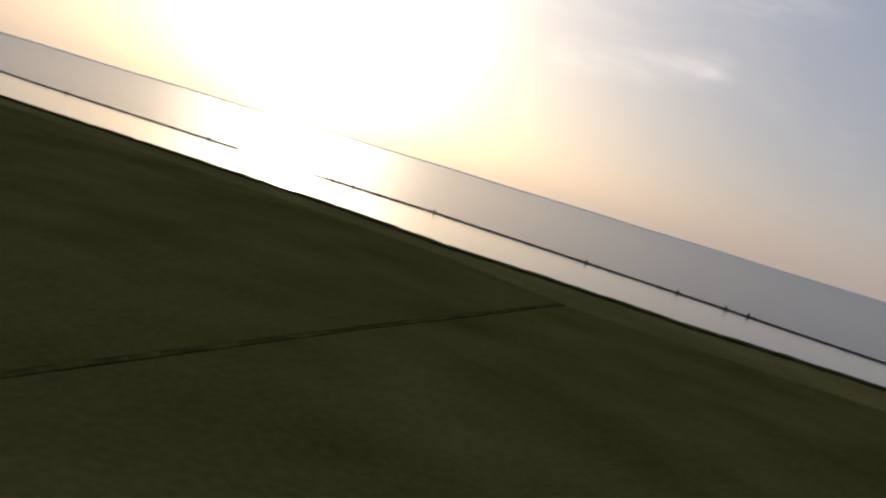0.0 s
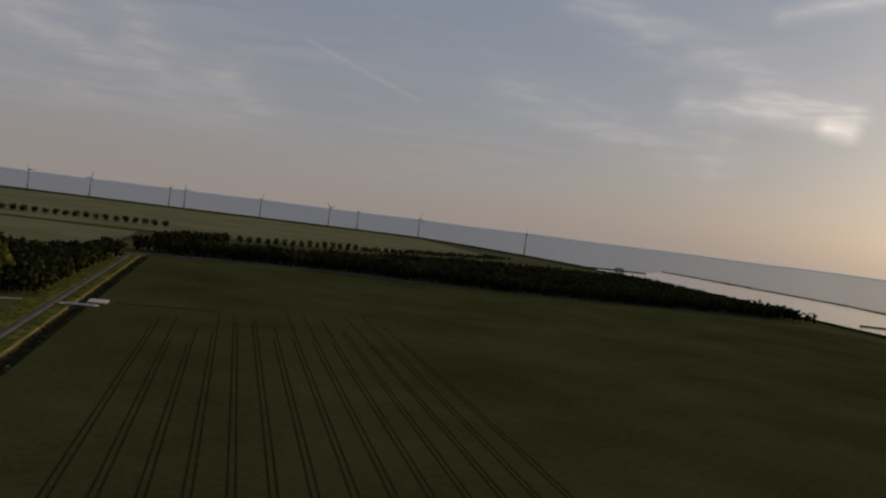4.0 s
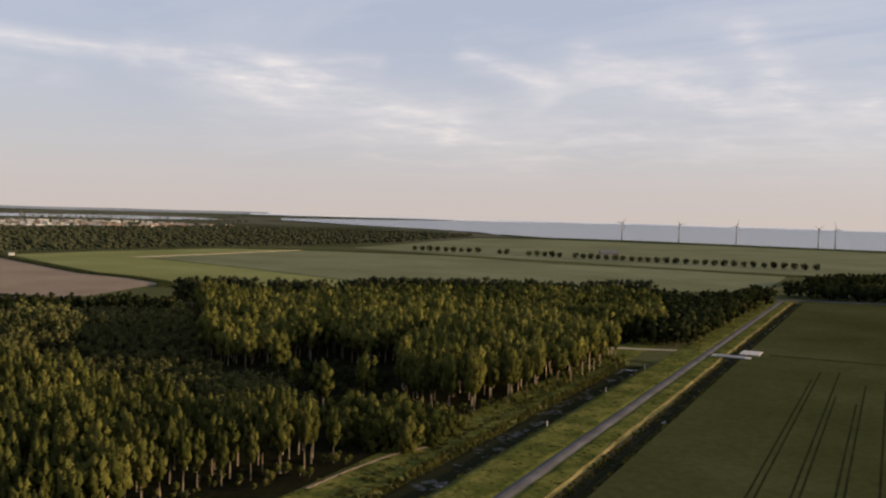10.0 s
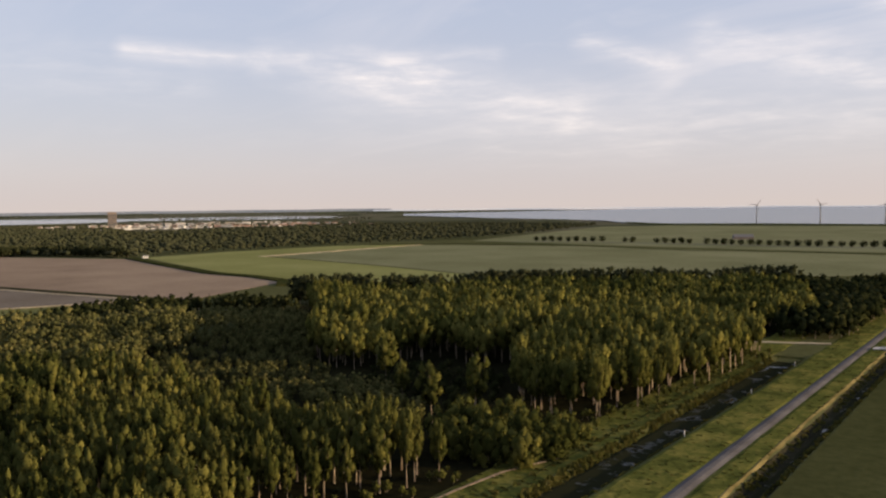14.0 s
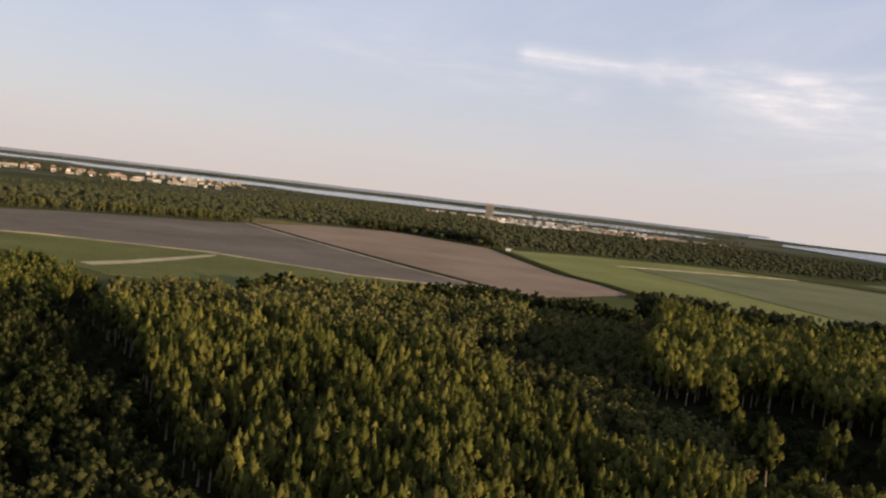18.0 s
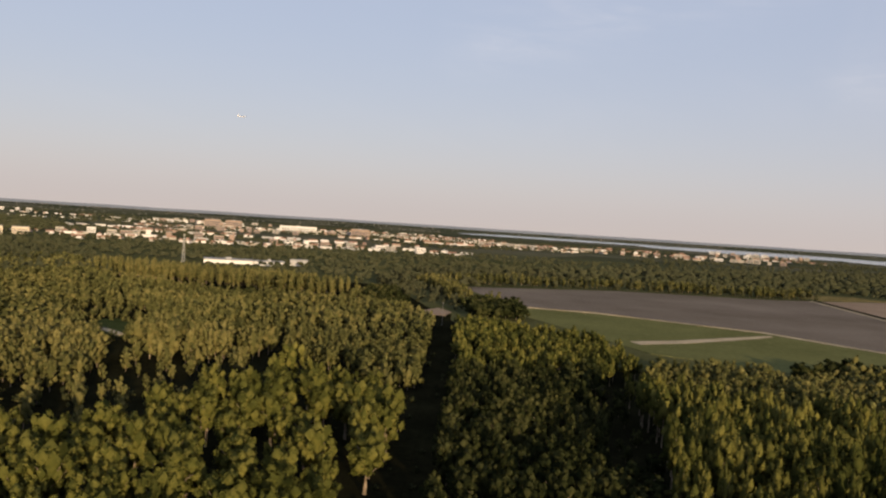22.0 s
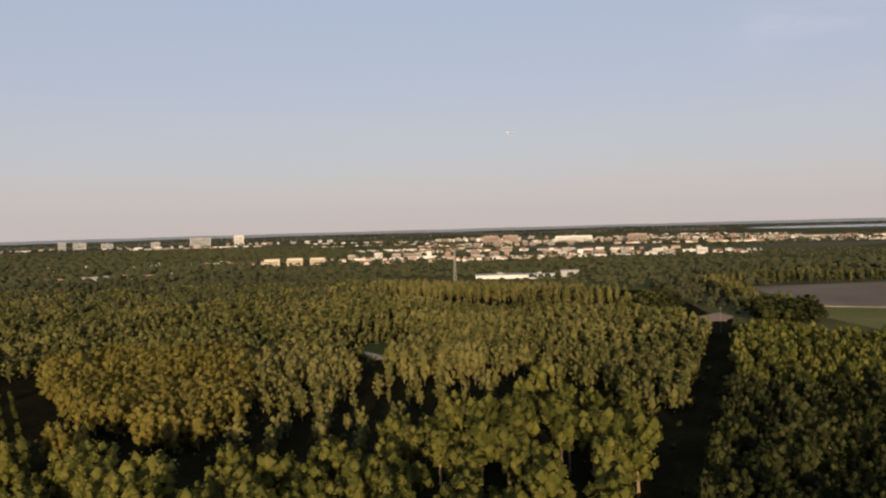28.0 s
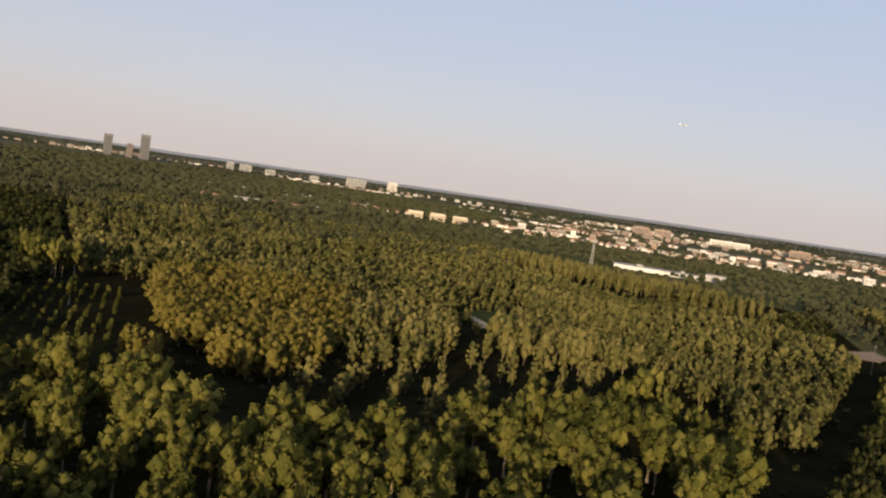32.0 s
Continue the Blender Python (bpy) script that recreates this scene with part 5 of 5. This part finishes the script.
for s in (-185, -120, -60, 40, 110):
    post = tagged(new("marker_post"), "short white marker post by the canal", "post", "canal marker posts")
    post.matrix_basis = Matrix.Translation((*road_xy(-15.8, s), 0.0))
    part("shaft", bm_mesh("shaft", box_bm(0.3, 0.3, 2.0, 0.04, -0.3), M_WHITE), post)
    part("cap", bm_mesh("cap", box_bm(0.38, 0.38, 0.25, 0.04, 1.72), M_ROOFRED), post)

# ---- town ----


def building(x, y, lx, ly, h, turn, wall, roof, kind, name="building", label="low pale commercial building in the town", group="town buildings", floors=0):
    """A house or hall with walls, roof and, where tall, rows of window bands."""
    root = tagged(new(name), label, name.replace("_", " "), group)
    root.matrix_basis = Matrix.Translation((x, y, float(rise(x, y)))) @ Matrix.Rotation(radians(turn), 4, "Z")
    part("wall", bm_mesh("wall", box_bm(lx, ly, h, 0.05), wall), root)
    if kind == "gable":
        vs = [(-lx / 2 - 0.4, -ly / 2 - 0.4, h), (lx / 2 + 0.4, -ly / 2 - 0.4, h), (lx / 2 + 0.4, ly / 2 + 0.4, h), (-lx / 2 - 0.4, ly / 2 + 0.4, h), (-lx / 2, 0, h + ly * 0.42), (lx / 2, 0, h + ly * 0.42)]
        part("roof", mesh_of("roof", vs, [(0, 1, 5, 4), (2, 3, 4, 5), (0, 4, 3), (1, 2, 5), (3, 2, 1, 0)], roof), root)
    else:
        part("roof", bm_mesh("roof", box_bm(lx + 0.6, ly + 0.6, 0.7, 0.1, h), roof), root)
        if lx > 30:
            part("roof_unit", bm_mesh("roof_unit", box_bm(lx * 0.12, ly * 0.3, 2.0, 0.1, h + 0.7), M_GREYWALL), root)
    for f in range(floors):
        z = 1.0 + f * 3.1
        if z + 1.6 < h:
            part("window_band", bm_mesh("window_band", box_bm(lx * 0.92, ly + 0.12, 1.45, 0, z), M_GLASS), root)
    return root


def at_angle(az, r, ox=-45.0, oy=70.0):
    return ox - math.sin(radians(az)) * r, oy + math.cos(radians(az)) * r


M_WARM = painted("warm_cream_render", (0.42, 0.36, 0.28), 0.8)
HALL = "long white warehouse at the town's edge"
for az, r, lx, ly, h, turn, wall, roof, kind, fl, name, label in (
        (97.6, 1020, 36, 26, 4.6, 97, M_WHITE, M_ROOFPALE, "flat", 0, "warehouse", HALL),
        (100.3, 1030, 58, 30, 4.2, 101, M_WHITE, M_ROOFPALE, "flat", 0, "warehouse", HALL),
        (95.6, 1040, 22, 16, 7, 95, M_GREYWALL, M_ROOFPALE, "flat", 0, "warehouse", "low grey shed beside the white warehouse"),
        (115.85, 1560, 27, 16, 13, 115, M_WARM, M_ROOFPALE, "flat", 3, "apartment_block", "cream low apartment block in evening sun"),
        (114.35, 1575, 28, 16, 13, 114, M_WARM, M_ROOFPALE, "flat", 3, "apartment_block", "cream low apartment block in evening sun"),
        (112.85, 1590, 27, 16, 12, 112, M_WARM, M_ROOFPALE, "flat", 3, "apartment_block", "cream low apartment block in evening sun"),
        (118.25, 3700, 42, 30, 40, 118, M_WHITE, M_ROOFPALE, "flat", 12, "office_tower", "bright white office tower in the distance"),
        (120.7, 3700, 84, 30, 33, 120, M_GREYWALL, M_ROOFPALE, "flat", 11, "apartment_block", "wide grey apartment slab in the distance"),
        (123.5, 3700, 36, 28, 21, 123, M_GREYWALL, M_ROOFPALE, "flat", 7, "apartment_block", "grey apartment block in the distance"),
        (126.4, 3700, 44, 28, 22, 126, M_GREYWALL, M_ROOFPALE, "flat", 7, "apartment_block", "grey apartment block in the distance"),
        (128.0, 3700, 50, 28, 27, 128, M_GREYWALL, M_ROOFPALE, "flat", 9, "apartment_block", "grey apartment block in the distance"),
        (129.0, 3700, 30, 28, 30, 128, M_GREYWALL, M_ROOFPALE, "flat", 9, "apartment_block", "pale apartment block in the distance"),
        (134.3, 3400, 34, 30, 92, 134, M_ROOFDARK, M_ROOFDARK, "flat", 27, "tower_block", "tall dark tower on the skyline"),
        (136.5, 3400, 30, 30, 76, 136, M_ROOFDARK, M_ROOFDARK, "flat", 22, "tower_block", "tall dark tower on the skyline"),
        (135.2, 3400, 22, 26, 52, 135, M_BROWN, M_ROOFDARK, "flat", 16, "tower_block", "slim brown tower on the skyline"),
        (101.3, 2950, 54, 30, 24, 101, M_BRICK, M_ROOFPALE, "flat", 6, "apartment_block", "pinkish brick apartment block in the town"),
        (99.95, 2950, 54, 30, 24, 100, M_BRICK, M_ROOFPALE, "flat", 6, "apartment_block", "pinkish brick apartment block in the town"),
        (91.5, 2700, 58, 30, 24, 92, M_BRICK, M_ROOFPALE, "flat", 6, "apartment_block", "pinkish brick apartment block in the town"),
        (95.7, 2800, 120, 30, 20, 96, M_WHITE, M_ROOFPALE, "flat", 5, "apartment_block", "long white building in the town"),
        (45.05, 3000, 28, 24, 50, 45, M_BROWN, M_ROOFDARK, "flat", 14, "tower_block", "brown high-rise tower over the town"),
):
    x, y = at_angle(az, r)
    building(x, y, lx, ly, h, turn, wall, roof, kind, name, label, "", fl)

# streets of houses and halls, in strings facing the forest
tr = random.Random(21)
STREETS = [(58, 108, 1850, 3450, 40), (84, 106, 1500, 2100, 10), (106, 128, 1640, 1900, 4), (106, 138, 3350, 3900, 12), (25, 47, 2550, 3250, 24), (72, 88, 2300, 3300, 14)]
for a0, a1, r0, r1, count in STREETS:
    for i in range(count):
        az, r = tr.uniform(a0, a1), r0 + (r1 - r0) * tr.random()
        slant, kind = tr.uniform(-14, 14), (0, 1, 0, 1, 2)[i % 5]
        if r < 2400 and az < 84:
            r += 700
        for k in range(tr.randint(7, 11)):
            x, y = at_angle(az, r)
            face = az + slant + tr.choice((0, 0, 0, 90)) + tr.uniform(-5, 5)
            if kind == 0:
                lx = tr.uniform(9, 24)
                building(x, y, lx, tr.uniform(6, 8), tr.uniform(3, 4.5), face, tr.choice((M_BRICK, M_CREAM, M_CREAM, M_WHITE)), M_ROOFRED, "gable", "terraced_houses", "terrace of brick houses with orange roofs", "town terraces")
            elif kind == 1:
                lx = tr.uniform(10, 34)
                building(x, y, lx, tr.uniform(8, 14), tr.uniform(3, 5), face, tr.choice((M_WHITE, M_CREAM, M_GREYWALL, M_WHITE)), tr.choice((M_ROOFPALE, M_ROOFDARK, M_ROOFPALE)), "flat", "commercial_building",
                         "low pale commercial building in the town", "town halls")
            else:
                lx = tr.uniform(14, 22)
                building(x, y, lx, tr.uniform(9, 12), tr.uniform(8, 13), face, tr.choice((M_WHITE, M_CREAM, M_BRICK)), M_ROOFPALE, "flat", "apartment_block", "mid-rise flats among trees in the town", "town flats", 4)
            az += math.degrees((lx + tr.choice((5, 12, 20, 40))) / r)
            r += lx * math.tan(radians(slant)) + tr.uniform(-6, 6)
az = 122.4
while az < 130.0:
    length = tr.uniform(9, 24)
    x, y = at_angle(az, 1290 + tr.uniform(-25, 25))
    building(x, y, length, 8, tr.uniform(3.5, 5), az + tr.uniform(-8, 8), tr.choice((M_WHITE, M_WARM, M_CREAM)), tr.choice((M_ROOFRED, M_ROOFPALE)), "gable", "terraced_houses", "pale low houses in a string beside the woods", "houses by the woods")
    az += math.degrees((length + tr.choice((3, 6, 14))) / 1290)
# trees between the houses, and far woods to the skyline
g = []
for a0, a1, r0, r1, gap in ((76, 140, 900, 1400, 15), (108, 140, 1350, 2400, 26), (58, 108, 1350, 3700, 24), (28, 58, 2300, 3900, 34), (108, 140, 2400, 3900, 34), (28, 140, 3900, 4700, 62)):
    for i in range(int(radians(a1 - a0) * (r1 ** 2 - r0 ** 2) / 2 / gap ** 2)):
        a, r = tr.uniform(a0, a1), math.sqrt(tr.uniform(r0 ** 2, r1 ** 2))
        x, y = polar(a, r)
        if (r < 3350 or r > 4300 or a > 85 or a < 42) and not (975 < r < 1080 and 94 < a < 104) and not (26 < a < 48 and 2350 < r < 3400 and tr.random() < 0.7) and noise.noise((x * 0.0028, y * 0.0028, 2.0)) > (-1.0 if 1080 < r < 1650 else -0.02 if 1500 < r < 3500 and a < 112 else -0.2) and (r > 1300 or a > 79 or a < 60):
            g.append((x, y))
g = np.array(g)
rs = np.random.RandomState(5)
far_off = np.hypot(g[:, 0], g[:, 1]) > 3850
# Nearer trees take the haze-greyed leaf colour, skyline trees the haze-paled one.
for sel, mat, lo, hi, text in ((~far_off, M_FAR, 5.5, 9.0, "scattered trees between the houses and woods"), (far_off, M_RIM, 6.0, 9.0, "woods along the skyline, paled by painted haze")):
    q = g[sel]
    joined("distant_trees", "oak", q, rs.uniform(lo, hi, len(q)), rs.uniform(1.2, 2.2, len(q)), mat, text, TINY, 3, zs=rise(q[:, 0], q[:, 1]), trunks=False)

# ---- lattice mast by the warehouse ----
mast = tagged(new("lattice_mast"), "slim grey lattice transmission mast", "mast")
mast.matrix_basis = Matrix.Translation((-953, -144, 0))
for sx, sy in ((-1, -1), (-1, 1), (1, -1), (1, 1)):
    v, f = tube([(sx * 1.6, sy * 1.6, 0), (sx * 0.8, sy * 0.8, 20), (sx * 0.4, sy * 0.4, 36)], [0.2, 0.17, 0.14], 6)
    part("leg", mesh_of("leg", v, f, M_MAST), mast)
for k in range(9):
    z0, z1 = k * 4.0, k * 4.0 + 4.0
    r0, r1 = 1.6 - 0.033 * z0, 1.6 - 0.033 * z1
    for s in (-1, 1):
        v, f = tube([(-r0 * s, -r0, z0), (r1 * s, -r1, z1)], [0.12, 0.12], 4)
        part("brace", mesh_of("brace", v, f, M_MAST), mast)
        v, f = tube([(-r0, -r0 * s, z0), (-r1, r1 * s, z1)], [0.12, 0.12], 4)
        part("brace", mesh_of("brace", v, f, M_MAST), mast)

# ---- far lake shore and skyline: distance haze painted as glowing bands ----
band("backdrop", [polar(a, 4860 + 40 * math.sin(a * 0.7)) for a in np.arange(-134, 29, 1.5)], 90, -2, 3, M_HAZE, "far shore of the lake as a faint glowing haze band", "far shore", crown=1.5, wobble=1)
band("backdrop", [polar(a, 4900 + 25 * math.sin(a * 0.9)) for a in np.arange(27, 150, 1.0)], 60, -4, 9, M_SKYLINE, "skyline woods as a faint blue glowing haze band", "skyline", crown=2, wobble=4)

# ---- pole at the end of the ride ----
pole = tagged(new("nest_pole"), "dark wooden pole with a box on top", "pole")
pole.matrix_basis = Matrix.Translation((-556, 111, 0))
v, f = tube([(0, 0, 0), (0.03, 0, 8), (0, 0, 15)], [0.16, 0.14, 0.12], 8)
part("shaft", mesh_of("shaft", v, f, M_ROOFDARK), pole)
part("box", bm_mesh("box", box_bm(1.0, 0.8, 0.9, 0.1, 14.2), M_ROOFDARK), pole)

band("field_path", [(97, 788), (120, 797), (181, 803), (285, 785), (420, 726)], 5, 0.2, 0.62, M_ROAD, "grey farm track along the wood belt", "path", wobble=0.3)
building(-104, 1575, 34, 12, 4, 20, M_BROWN, M_ROOFDARK, "gable", "barn", "low dark barn in the meadow", "farm sheds")
building(-803, 884, 7, 5, 3, 40, M_WHITE, M_ROOFPALE, "flat", "shed", "small white shed at the field corner", "farm sheds")
building(1205, 1446, 22, 8, 4, 10, M_GREYWALL, M_ROOFDARK, "gable", "harbour_hut", "low dark hut on the harbour dam", "harbour huts")

# ---- reeds and tufts along the water ----
r = np.random.RandomState(77)
vs, ts, n = [], [], 0
for u0, u1, s0, s1, count, h0, h1 in ((-27.0, -18.0, -420, -46, 420, 0.15, 0.5), (-29.0, -27.2, -420, -46, 900, 0.6, 1.6), (-17.8, -16.4, -420, -46, 600, 0.3, 0.9), (10.6, 13.0, -420, 340, 700, 0.3, 0.9), (15.8, 17.8, -420, 340, 700, 0.4, 1.2), (-36, -32.6, -420, -60, 260, 0.3, 0.8),
                                      (-45, -30, -420, -20, 700, 0.1, 0.35), (-14, -3, -420, 340, 900, 0.12, 0.3), (3, 9, -420, 340, 500, 0.12, 0.3)):
    for _ in range(count):
        u, s = r.uniform(u0, u1), r.uniform(s0, s1)
        if -6 < s < 6 and u > 8:
            continue
        x, y = road_xy(u, s)
        z, h, wd = dug(u, s) + 0.1, r.uniform(h0, h1), r.uniform(0.4, 1.3)
        for k in range(3):
            a = r.uniform(0, 6.28)
            dx, dy = math.cos(a) * wd, math.sin(a) * wd
            lx, ly = r.normal(0, 0.2, 2)
            vs.append(np.array([(x - dx, y - dy, z), (x + dx, y + dy, z), (x + dx * 0.6 + lx, y + dy * 0.6 + ly, z + h), (x - dx * 0.5 + lx, y - dy * 0.5 + ly, z + h * 0.85)]))
            ts.append(np.array([(0, 1, 2), (0, 2, 3)]) + n)
            n += 4
M_REED = leafy("reeds", (0.030, 0.036, 0.010), (0.058, 0.060, 0.016), (0.115, 0.098, 0.032), 0.06)
tagged(new("reeds", quick_mesh("reeds", np.concatenate(vs), np.concatenate(ts), M_REED)), "reeds and rough grass along canal and ditch", "reeds", kind="stuff")

# ---- airliner low over the town ----
plane = tagged(new("airliner"), "small bright airliner low over the town", "aircraft")
plane.matrix_basis = Matrix.Translation((*at_angle(99.8, 3900), 66 + 3900 * math.tan(radians(6.1)))) @ Matrix.Rotation(radians(15), 4, "Z")
v, f = tube([(0, -19, 0.4), (0, -17, 0.2), (0, -8, 0), (0, 12, 0), (0, 17, 0.1), (0, 19, -0.2)], [0.3, 1.2, 2.0, 2.0, 1.3, 0.3], 10)
part("fuselage", mesh_of("fuselage", v, f, M_WHITE, True), plane)
for s in (-1, 1):
    part("wing", mesh_of("wing", [(0, 4, -0.6), (0, -3, -0.6), (s * 17, -7, 0.6), (s * 17, -5, 0.6), (0, 4, -0.2), (0, -3, -0.2), (s * 17, -7, 0.75), (s * 17, -5, 0.75)],
                         [(0, 1, 2, 3), (4, 5, 6, 7), (0, 1, 5, 4), (1, 2, 6, 5), (2, 3, 7, 6), (3, 0, 4, 7)], M_WHITE), plane)
part("tail_fin", mesh_of("tail_fin", [(-0.2, -12, 1.5), (-0.2, -18, 1.5), (-0.2, -18.5, 7), (-0.2, -16, 7), (0.2, -12, 1.5), (0.2, -18, 1.5), (0.2, -18.5, 7), (0.2, -16, 7)],
                             [(0, 1, 2, 3), (4, 5, 6, 7), (0, 1, 5, 4), (1, 2, 6, 5), (2, 3, 7, 6), (3, 0, 4, 7)], M_WHITE), plane)
